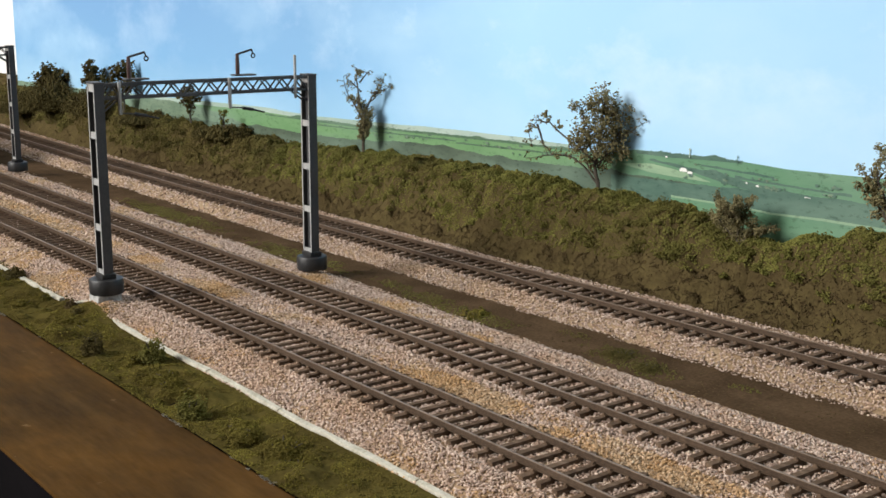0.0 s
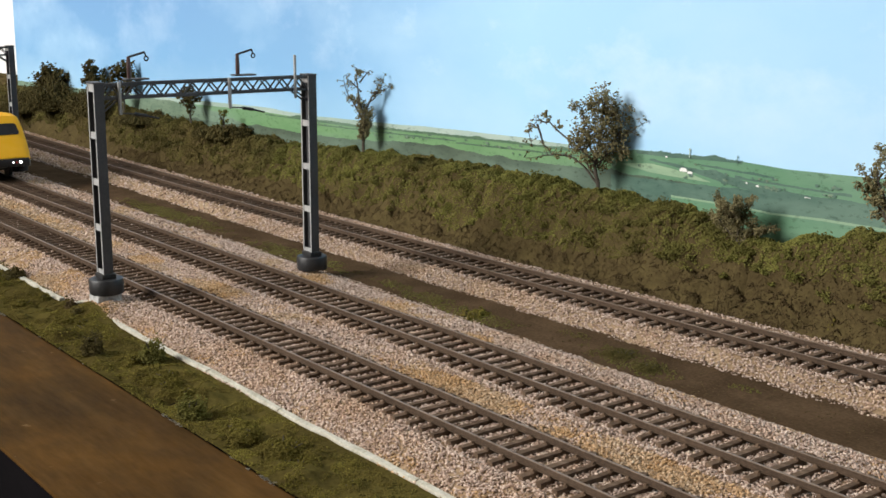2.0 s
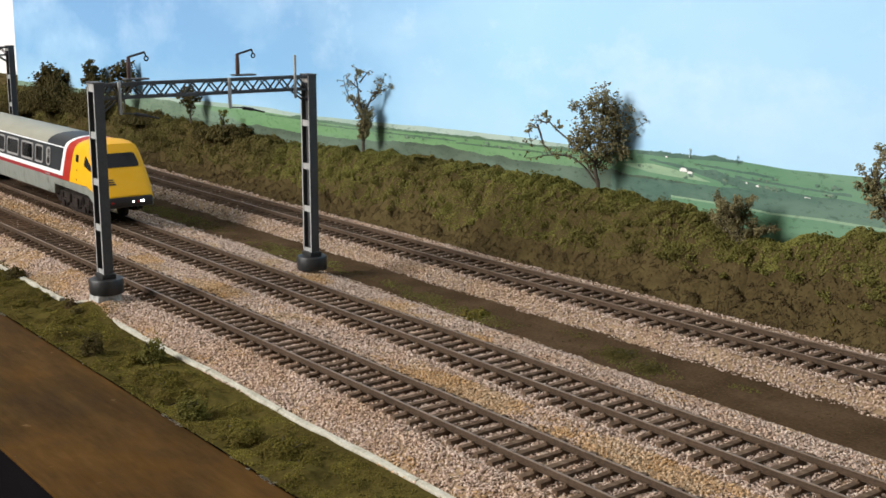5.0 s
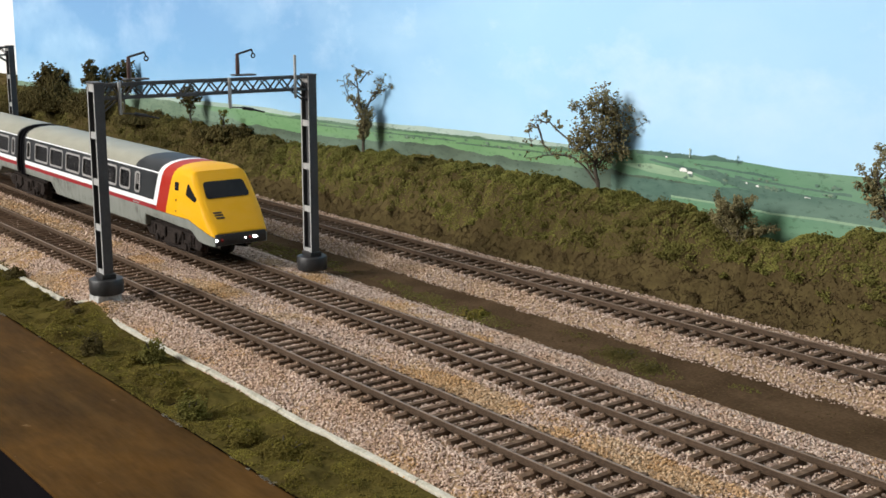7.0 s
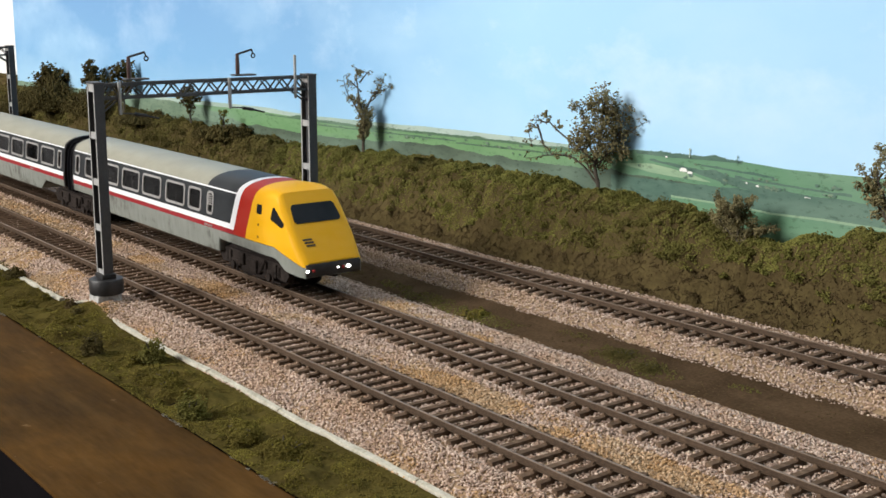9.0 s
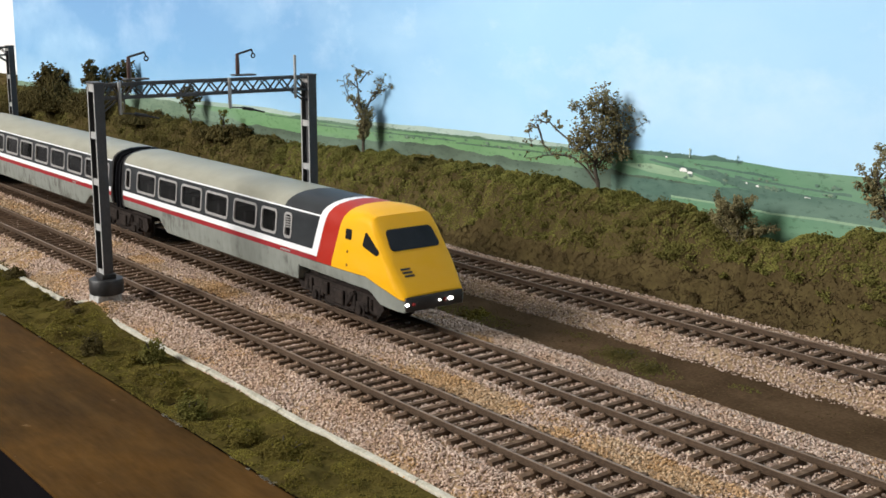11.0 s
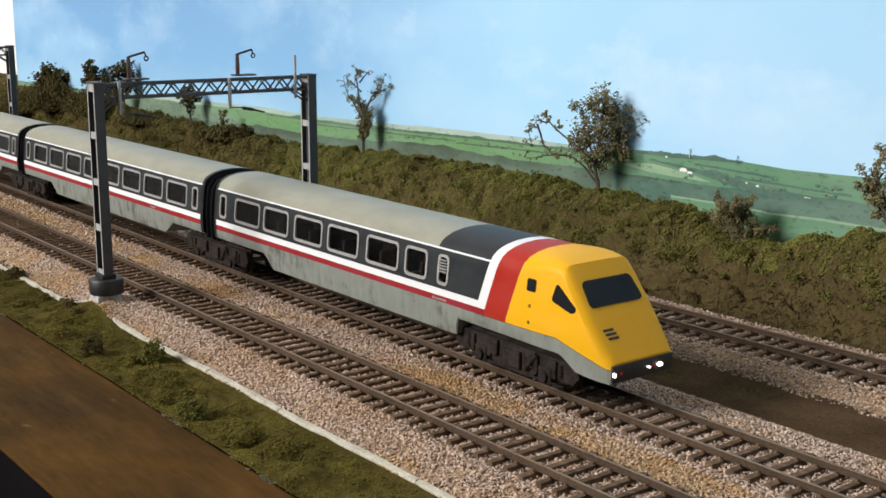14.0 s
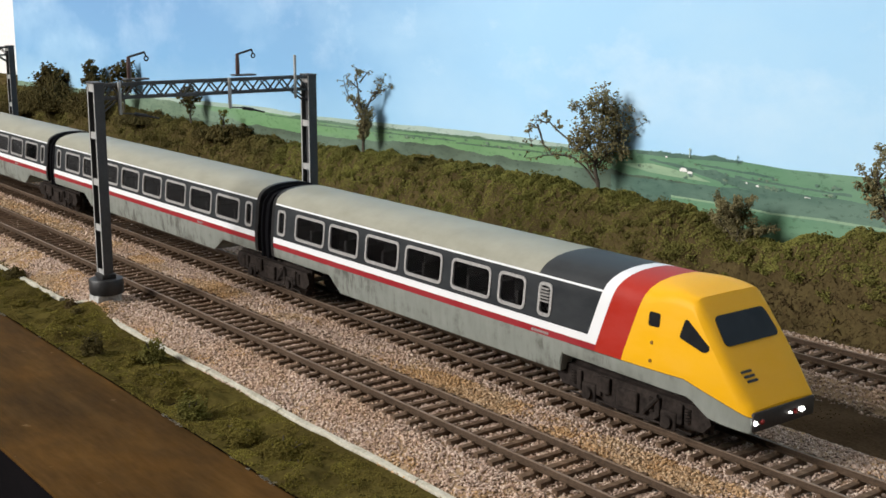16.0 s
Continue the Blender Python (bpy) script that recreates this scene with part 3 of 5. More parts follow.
cess_z = lambda x, y: -7.6 + 0.5 * wob(x, y, 20, 5) + 0.25 * wob(x, y, 6, 7)
cover("earth_crumbs", 9000, -820, -180, 92, 120, cess_z, (0.12, 0.4), M_CLUMP_LOW, "fine brown crumbs on bare earth", lambda x, y, z: wob(x, y, 9, 2) > -0.1, 0.15, 0.6)
GREEN = ((-316, 105, 16, 8), (-300, 101, 12, 7), (-402, 98, 24, 7), (-440, 101, 20, 6), (-560, 101, 44, 8), (-720, 102, 64, 8), (-470, 104, 16, 4), (-262, 112, 6, 3), (-352, 112, 9, 3))
cover("cess_grass", 42000, -820, -180, 88, 120, cess_z, (0.13, 0.36), M_CLUMP, "small patches of green grass on bare earth", lambda x, y, z: any(((x - a) / c) ** 2 + ((y - b) / d) ** 2 < 1.3 + 1.4 * wob(x, y, 6, 1) + 0.8 * wob(x * 5, y * 5, 7, 3) for a, b, c, d in GREEN), 0.5)


# ---- bushes and trees ----
def bush(x, y, z, rx, rz, label, material, seed, n=420, grain=1.0):
    r = np.random.default_rng(seed)
    ob = empty("bush", x, y, z, label, "bush", "small bushes")
    pts = np.concatenate([lumps(r.uniform(-0.45, 0.45) * rx, r.uniform(-0.45, 0.45) * rx, 0, rx * r.uniform(0.5, 0.8), rz * r.uniform(0.55, 1.0), n // 5, r) for _ in range(5)])
    scatter("foliage", pts, r.uniform(0.35, 1.0, len(pts)) * grain, material, r, 0.9, 0.5, ob)
    link("stem", *join(*[tube((0, 0, -1.0), (r.uniform(-0.5, 0.5) * rx, r.uniform(-0.5, 0.5) * rx, rz * 0.7), 0.35, 0.12, 5) for _ in range(5)]), M_BARK, ob)


def tree(x, y, z, height, limbs, leaf_size, leaves_per_tip, label, seed, depth=3, trunk=1.3, material=None, bare=0.0):
    """limbs: (start height share, sideways x, sideways y, rise) of each main limb, in millimetres."""
    r = random.Random(seed)
    rn = np.random.default_rng(seed)
    ob = empty("tree", x, y, z, label, "tree", "model trees on the bank")
    rods, tips = [], []

    def grow(a, d, length, rad, level):
        p = Vector(a)
        steps = 4
        for i in range(steps):
            d2 = (Vector(d) + Vector((r.uniform(-1, 1), r.uniform(-1, 1), r.uniform(-0.6, 0.9))) * 0.28).normalized()
            q = p + d2 * (length / steps)
            rr = rad * (1 - 0.6 * i / steps)
            rods.append(tube(p, q, rr, rad * (1 - 0.6 * (i + 1) / steps), 6))
            if level < depth and i > 0:
                for _ in range(r.randint(1, 2)):
                    s = Vector((r.uniform(-1, 1), r.uniform(-1, 1), r.uniform(-0.2, 0.9))).normalized()
                    grow(q, (d2 * 0.6 + s).normalized(), length * r.uniform(0.35, 0.55), rr * 0.5, level + 1)
            elif level >= depth - 1 and r.random() > bare:
                tips.append(q)
            p, d = q, d2
        tips.append(p)

    base_h = max(l[0] for l in limbs) * height
    rods.append(tube((0, 0, -3), (0.4, 0, base_h * 0.5), trunk, trunk * 0.8, 8))
    rods.append(tube((0.4, 0, base_h * 0.5), (0.2, 0.3, base_h), trunk * 0.8, trunk * 0.5, 8))
    for share, sx, sy, rise in limbs:
        v = Vector((sx, sy, rise))
        grow((0.3, 0, share * height), v.normalized(), v.length, trunk * 0.5, 1)
    link("trunk", *join(*rods), M_BARK, ob, smooth=True)
    pts = np.array([tuple(t) for t in tips for _ in range(leaves_per_tip)])
    pts = pts + rn.normal(size=pts.shape) * leaf_size * 1.6
    scatter("crown", pts, rn.uniform(0.4, 1.0, len(pts)) * leaf_size, material or M_LEAF, rn, 0.85, 0.5, ob)
    return ob


def sketch_tree(x, y, z, limbs, clumps, leaf, sprigs, label, seed, material=None):
    """A wire model tree: limbs are bent lines of (sideways, up), clumps are (sideways, up, radius, leaves)."""
    r, rn = random.Random(seed), np.random.default_rng(seed)
    ob = empty("tree", x, y, z, label, "tree", "model trees on the bank")
    rods, pts = [], []
    place = lambda u, w, d: Vector((0.85 * u - 0.53 * d, 0.53 * u + 0.85 * d, w))
    for n, limb in enumerate(limbs):
        drift = 0.0
        thick = 1.15 if n == 0 else 0.6
        total = 3 * (len(limb) - 1)
        p = place(*limb[0], 0)
        for k in range(1, total + 1):
            a, b = limb[(k - 1) // 3], limb[(k - 1) // 3 + 1]
            f = ((k - 1) % 3 + 1) / 3
            drift += r.uniform(-0.8, 0.8)
            q = place(a[0] + (b[0] - a[0]) * f + r.uniform(-0.5, 0.5), a[1] + (b[1] - a[1]) * f + r.uniform(-0.5, 0.5), drift)
            r0, r1 = thick * (1 - 0.8 * (k - 1) / total), thick * (1 - 0.8 * k / total)
            rods.append(tube(p, q, r0, r1, 6))
            if k > total * 0.35:
                for _ in range(r.randint(1, 2)):
                    tip = q + Vector((r.uniform(-1, 1), r.uniform(-1, 1), r.uniform(-0.5, 1))) * 3.2
                    rods.append(tube(q, tip, 0.24, 0.12, 5))
                    pts.append(np.array(tip) + rn.normal(size=(sprigs, 3)) * 0.6)
            p = q
    for u, w, rad, n in clumps:
        c = np.array(place(u, w, r.uniform(-0.2, 0.2) * rad))
        knots = rn.normal(size=(max(4, n // 14), 3))
        knots = c + knots / np.linalg.norm(knots, axis=1, keepdims=True) * rad * rn.uniform(0.35, 1.0, (len(knots), 1))
        for kn in knots[::2]:
            rods.append(tube(tuple(c), tuple(kn), 0.24, 0.10, 5))
        pts.append(knots[rn.integers(0, len(knots), n)] + rn.normal(size=(n, 3)) * rad * 0.13)
    link("trunk", *join(*rods), M_BARK, ob, smooth=True)
    pts = np.concatenate(pts)
    pts[:, 1] = np.minimum(pts[:, 1], 212 - y)
    scatter("crown", pts, rn.uniform(0.45, 1.1, len(pts)) * leaf, material or M_LEAF, rn, 0.85, 0.5, ob)
    return ob


# ---- gantries ----
def gantry(x, label):
    """A portal over the two front tracks: masts 116 mm apart, lattice beam, droppers and brackets."""
    g = empty("overhead_line_gantry", x, 25.9, -8, label, "gantry", "overhead line gantries")
    up = 8.0
    ZT = 94.4 + up
    for y, z0 in ((-54.1, 7.6 + up), (54.1, 4.2 + up)):
        mast = link("mast", *join(box(-3.8, -3.1, y - 2.3, y + 2.1, z0, ZT), box(3.1, 3.8, y - 2.3, y + 2.1, z0, ZT), box(-3.1, 3.1, y - 0.3, y + 0.3, z0, ZT - 1)), M_MAST, g)
        zs = [z0 + 1.0 + (ZT - z0 - 4.5) * i / 4 for i in range(5)]
        for face in (-1, 1):
            yf = y + face * 1.8
            for zz in zs:
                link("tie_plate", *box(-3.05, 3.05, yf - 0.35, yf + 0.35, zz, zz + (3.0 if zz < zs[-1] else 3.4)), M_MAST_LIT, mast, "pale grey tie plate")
        # Strips on the window side carry the painted light of the lit face.
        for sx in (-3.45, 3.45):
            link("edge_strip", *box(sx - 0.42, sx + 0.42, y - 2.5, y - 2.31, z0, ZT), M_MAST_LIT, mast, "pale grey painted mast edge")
        link("cap", *soft_box(-3.9, 3.9, y - 2.7, y + 2.5, ZT, ZT + 0.7, 0.2), M_MAST, mast)
        link("collar", *soft_box(-4.2, 4.2, y - 3.3, y + 3.3, z0 - 0.2, z0 + 2.2, 0.4), M_BLACK, g, "black mast collar")
        pot = [(7.4, z0 - 7), (7.6, z0 - 6.6), (7.6, z0 - 0.8), (7.2, z0 - 0.2), (6.2, z0 - 0.1)]
        link("foundation", *shift(lathe(pot), 0, y), M_POT, g, "dark grey round foundation pot", smooth=True)
        if y < 0:
            link("packing_block", *soft_box(-5.5, 5.5, y - 6.4, y + 5.0, -1.5, z0 - 7.0, 1.0), M_PADSTONE, g, "white foam packing block", smooth=True)
    for sx in (-2.6, 2.6):
        side = link("beam_side", *join(box(sx - 0.5, sx + 0.5, -51.6, 51.6, ZT - 1.3, ZT), box(sx - 0.5, sx + 0.5, -51.6, 51.6, ZT - 7.2, ZT - 6.0)), M_MAST, g)
        n = 22
        for i in range(n):
            ya, yb = -51.6 + 103.2 * i / n, -51.6 + 103.2 * (i + 1) / n
            za, zb = (ZT - 6.4, ZT - 1.0) if i % 2 == 0 else (ZT - 1.0, ZT - 6.4)
            link("lattice_bar", *tube((sx, ya, za), (sx, yb, zb), 0.42, n=6), M_MAST, side)
    link("beam_deck", *join(*[box(-2.1, 2.1, yy - 0.35, yy + 0.35, ZT - 0.9, ZT - 0.3) for yy in range(-50, 51, 10)]), M_MAST, g)
    for s in (-1, 1):
        link("knee_brace", *join(*[tube((sx, s * 51.7, ZT - 12.0), (sx, s * 44.0, ZT - 6.4), 0.45, n=6) for sx in (-2.6, 2.6)]), M_MAST, g)
    for y in (-43.4, 10.4):
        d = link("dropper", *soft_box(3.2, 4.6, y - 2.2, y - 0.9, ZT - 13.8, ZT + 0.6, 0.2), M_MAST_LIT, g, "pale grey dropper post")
        link("registration_arm", *join(tube((3.9, y - 1.6, ZT - 13.2), (3.9, y + 5.5, ZT - 13.8), 0.35, n=6), tube((3.9, y + 5.0, ZT - 13.8), (3.9, y + 10.5, ZT - 14.9), 0.8, n=8), tube((3.9, y + 10.5, ZT - 14.9), (3.9, y + 16.5, ZT - 16.4), 0.45, n=6)), M_BLACK, d, "black registration arm with insulator")
        b = link("bracket", *join(soft_box(-2.6, 2.6, y + 2.5, y + 13.5, ZT + 0.9, ZT + 1.7, 0.2)), M_MAST, g)
        link("insulator_post", *lathe_at([(0.95, 0), (1.0, 5), (0.75, 9.6)], 0, y + 5.0, ZT + 1.7), M_INSUL, b, "brown insulator post")
        link("feeder_arm", *join(tube((0, y + 5.0, ZT + 11.0), (0, y + 12.6, ZT + 13.0), 0.5, n=6), tube((0, y + 12.6, ZT + 13.2), (0, y + 13.3, ZT + 10.8), 0.38, n=6)), M_BLACK, b, "thin black feeder arm")
        link("ring", *ring((0, y + 13.4, ZT + 10.2), 0.95, 0.35), M_BLACK, b)
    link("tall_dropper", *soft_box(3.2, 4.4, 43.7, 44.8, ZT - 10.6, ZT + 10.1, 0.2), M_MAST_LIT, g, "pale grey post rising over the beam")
    return g


def ring(c, r, t, n=14, m=6):
    v = [(c[0] + t * math.sin(b), c[1] + (r + t * math.cos(b)) * math.cos(a), c[2] + (r + t * math.cos(b)) * math.sin(a)) for a in [2 * math.pi * i / n for i in range(n)] for b in [2 * math.pi * j / m for j in range(m)]]
    return v, [(i * m + j, ((i + 1) % n) * m + j, ((i + 1) % n) * m + (j + 1) % m, i * m + (j + 1) % m) for i in range(n) for j in range(m)]


def lathe_at(rz, x, y, z):
    return shift(lathe(rz, 12), x, y, z)


portal = gantry(-509, "grey lattice catenary portal gantry over two tracks")
copy_thing(portal, Matrix.Translation(at(-952, 25.9, -8)))


# ---- train ----
def floor_line(x, cuts):
    """Height of the skirt's lower edge: it is cut away over the bogies."""
    return float(np.interp(x, [c[0] for c in cuts], [c[1] for c in cuts]))


SECTION = [(18.0, 20.7), (18.05, 23.6), (18.0, 25.4), (17.7, 28.5), (17.25, 33.4), (16.75, 38.4), (16.45, 40.2), (16.1, 41.5), (15.3, 43.4), (13.4, 45.2), (10.2, 46.7), (5.6, 47.7), (0.0, 48.0)]
WIN_ROWS = (5, 6)      # rows of the whole section that the windows span


def section(x, cuts, nose):
    """Half a cross-section, from the skirt to the ridge."""
    zb = floor_line(x, cuts)
    full = [(17.3, zb), (17.8, zb + 0.3 * (20.7 - zb))] + SECTION
    if not nose or x <= -44:
        return full
    b = min(1.0, (x + 44) / 22.0)
    b = b * b * (3 - 2 * b)
    zt = float(np.interp(x, (-44, -36, -29, -22, 0), (48.0, 47.7, 46.9, 45.5, 17.2)))
    tp = float(np.interp(x, (-45, -30, -15, -4, -1.5, -0.4, 0), (1, 0.985, 0.945, 0.895, 0.875, 0.85, 0.82)))
    wide = lambda z: tp * float(np.interp(z, (10.5, 20.7, 25.4, 28.5, 38.4, 41.5), (17.4, 18, 18, 17.7, 16.75, 16.1)))
    r = min(4.2, 0.45 * (zt - zb))
    pts = []
    for i in range(9):
        z = zb + (zt - r - zb) * i / 8
        pts.append((wide(z), z))
    w = wide(zt - r)
    for a in (22, 45, 68, 88):
        pts.append((w - r + r * math.cos(radians(a)), zt - r + r * math.sin(radians(a))))
    pts += [((w - r) * 0.5, zt + 0.1), (0.0, zt + 0.15)]
    return [(p[0] * (1 - b) + q[0] * b, p[1] * (1 - b) + q[1] * b) for p, q in zip(full, pts)]


def shell(xs, cuts, nose, holes):
    """The body skin with window openings."""
    n = len(section(xs[0], cuts, nose))
    rows = []
    for x in xs:
        half = section(x, cuts, nose)
        rows.append([(x, -y, z) for y, z in half] + [(x, y, z) for y, z in reversed(half[:-1])])
    m = 2 * n - 1
    v = [p for row in rows for p in row]
    f = []
    for i in range(len(xs) - 1):
        xm = (xs[i] + xs[i + 1]) / 2
        hole = any(a < xm < b for a, b in holes)
        for j in range(m - 1):
            if hole and (j in WIN_ROWS or (m - 2 - j) in WIN_ROWS):
                continue
            f.append((i * m + j, (i + 1) * m + j, (i + 1) * m + j + 1, i * m + j + 1))
        f.append((i * m + m - 1, (i + 1) * m + m - 1, (i + 1) * m, i * m))
    f.append(tuple(range(m))[::-1])
    f.append(tuple(range((len(xs) - 1) * m, len(xs) * m)))
    return v, [tuple(reversed(q)) for q in f]


def side_y(x, z, cuts, nose):
    half = section(x, cuts, nose)
    zs = [p[1] for p in half[:12]]
    return float(np.interp(z, zs, [p[0] for p in half[:12]]))


def rounded(x0, x1, z0, z1, r, n=4):
    pts = []
    for cx, cz, a0 in ((x1 - r, z1 - r, 0), (x0 + r, z1 - r, 90), (x0 + r, z0 + r, 180), (x1 - r, z0 + r, 270)):
        pts += [(cx + r * math.cos(radians(a0 + 90 * i / n)), cz + r * math.sin(radians(a0 + 90 * i / n))) for i in range(n + 1)]
    return pts


def frame_ring(x0, x1, z0, z1, t, r, y_of, out=0.28):
    """A rounded window surround standing proud of the side (the operator's side, -y)."""
    a, b = rounded(x0 - t, x1 + t, z0 - t, z1 + t, r + t), rounded(x0 + t * 0.4, x1 - t * 0.4, z0 + t * 0.4, z1 - t * 0.4, r)
    n = len(a)
    v = [(x, -y_of(z) + d, z) for pts, d in ((a, 0.25), (a, -out), (b, -out), (b, 0.5)) for x, z in pts]
    f = []
    for k in range(3):
        f += [(k * n + i, k * n + (i + 1) % n, (k + 1) * n + (i + 1) % n, (k + 1) * n + i) for i in range(n)]
    return v, f


def patch(pts, y_of, d0, d1):
    """A pane that follows the side, from depth d0 (out) to d1 (in)."""
    n = len(pts)
    v = [(x, -y_of(x, z) - d, z) for d in (d0, d1) for x, z in pts]
    return v, [tuple(range(n)), tuple(range(n, 2 * n))[::-1]] + [(i, n + i, n + (i + 1) % n, (i + 1) % n) for i in range(n)]


def bogie(parent, x, label="weathered dark bogie with two axles"):
    """Side frames, axle boxes, springs; the wheelsets are parts of their own."""
    shapes = []
    for s in (-1, 1):
        y0, y1 = sorted((s * 12.6, s * 14.6))
        shapes.append(prism([(-33, 9.0), (-31, 13.2), (31, 13.2), (33, 9.0), (30, 5.8), (13, 6.2), (9, 3.4), (-9, 3.4), (-13, 6.2), (-30, 5.8)], y0, y1))
        for ax in (-17, 17):
            yb0, yb1 = sorted((s * 14.0, s * 15.6))
            shapes.append(soft_box(ax - 3.2, ax + 3.2, yb0, yb1, 3.2, 9.2, 0.7))
            shapes.append(soft_box(ax - 5.6, ax - 3.4, yb0, yb1, 6.0, 12.5, 0.5))
            shapes.append(soft_box(ax + 3.4, ax + 5.6, yb0, yb1, 6.0, 12.5, 0.5))
        yb0, yb1 = sorted((s * 14.2, s * 15.9))
        shapes.append(soft_box(-4.5, 4.5, yb0, yb1, 5.0, 11.5, 0.8))
        shapes.append(soft_box(-12, -7.5, yb0, yb1, 7.5, 13.0, 0.6))
        shapes.append(tube((7, s * 15.2, 6), (13, s * 15.2, 12.5), 1.0, 1.0, 8))
        for ax in (-17, 17):
            shapes.append(tube((ax, s * 15.2, 6), (ax, s * 16.6, 6), 2.2, 1.9, 14))
            for dx in (-7.2, 7.2):
                for kz in range(5):
                    shapes.append(tube((ax + dx, s * 14.4, 7.2 + 0.95 * kz), (ax + dx, s * 14.4, 7.8 + 0.95 * kz), 1.25, 1.25, 10))
        shapes.append(tube((-26, s * 14.9, 4.2), (26, s * 14.9, 4.2), 0.35, 0.35, 6))
        shapes.append(soft_box(-27, 27, sorted((s * 11.0, s * 12.5))[0], sorted((s * 11.0, s * 12.5))[1], 12.0, 14.5, 0.4))
    shapes.append(box(-10, 10, -10.8, 10.8, 7, 16))
    # Plates added behind the frames to block light showing between the wheels.
    shapes += [prism([(-32, 14), (32, 14), (31, 5.0), (10, 3.0), (-10, 3.0), (-31, 5.0)], min(sy * 11.0, sy * 12.4), max(sy * 11.0, sy * 12.4)) for sy in (-1, 1)]
    ob = link("bogie", *shift(join(*shapes), 0, 0, 0), M_BOGIE, parent, label)
    ob.location = (x * MM, 0, 0)
    sets = []
    for ax in (-17, 17):
        wheel = [(2.0, -9.4), (6.0, -9.2), (6.0, -7.2), (6.7, -7.1), (6.7, -6.4), (1.2, -6.2)]
        left = lathe(wheel, 20)
        turned = [(p[0], p[2], p[1]) for p in left[0]], [tuple(reversed(q)) for q in left[1]]
        w = link("wheelset", *join(turned, mirror_y(turned), tube((0, -9, 0), (0, 9, 0), 1.1, n=8), tube((3.6, -9.55, 0), (4.6, -9.55, 0), 0.4, n=5)), M_WHEEL, ob, "dark metal wheelset", smooth=True)
        w.location = (ax * MM, 0, 6.0 * MM)
        sets.append(w)
    return sets


def windows(car, spans, cuts, nose):
    for x0, x1 in spans:
        for s in (1, -1):
            y_of = lambda z: side_y((x0 + x1) / 2, z, cuts, False)
            ring_shape = frame_ring(x0, x1, 28.5, 38.4, 0.75, 1.5 if x1 - x0 > 8 else 1.2, y_of)
            pane = patch(rounded(x0 - 0.1, x1 + 0.1, 28.3, 38.6, 1.0), lambda x, z: y_of(z), -0.35, -0.6)
            if s < 0:
                ring_shape, pane = mirror_y(ring_shape), mirror_y(pane)
            w = link("window_frame", *ring_shape, M_FRAME, car, "silver rounded window surround", smooth=True)
            p = link("pane", *pane, M_GLASS, w, "clear window pane")
            p.visible_shadow = False


def inside(car, x0, x1, seats):
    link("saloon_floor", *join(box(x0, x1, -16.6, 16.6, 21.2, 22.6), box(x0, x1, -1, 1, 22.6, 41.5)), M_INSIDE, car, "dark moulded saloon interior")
    for x in seats:
        for s in (-1, 1):
            y0, y1 = sorted((s * 4.5, s * 15.0))
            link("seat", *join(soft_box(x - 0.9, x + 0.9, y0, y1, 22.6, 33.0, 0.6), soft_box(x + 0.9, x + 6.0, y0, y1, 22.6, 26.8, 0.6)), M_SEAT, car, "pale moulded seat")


def gangway(car, x):
    pts = [(16.2, 15), (16.6, 25.5), (16.0, 34), (15.0, 40), (12.2, 44), (6.2, 46.0), (0, 46.5)]
    out = []
    for k, (xx, gsc) in enumerate(((-0.2, 1.0), (-1.6, 1.0), (-2.2, 0.93), (-4.0, 0.93), (-4.6, 1.0), (-6.4, 1.0), (-7.0, 0.93), (-8.8, 0.93), (-9.4, 1.0), (-10.8, 1.0))):
        out.append([(x + 1.1 * xx, y * gsc, 28 + (z - 28) * gsc) for y, z in pts] + [(x + 1.1 * xx, -y * gsc, 28 + (z - 28) * gsc) for y, z in reversed(pts[:-1])])
    m = len(out[0])
    v = [p for r in out for p in r]
    f = [(i * m + j, (i + 1) * m + j, (i + 1) * m + (j + 1) % m, i * m + (j + 1) % m) for i in range(len(out) - 1) for j in range(m)]
    link("gangway", v, f + [tuple(range(m)), tuple(range(m * len(out) - m, m * len(out)))[::-1]], M_GANGWAY, car, "ribbed black gangway bellows", smooth=False)


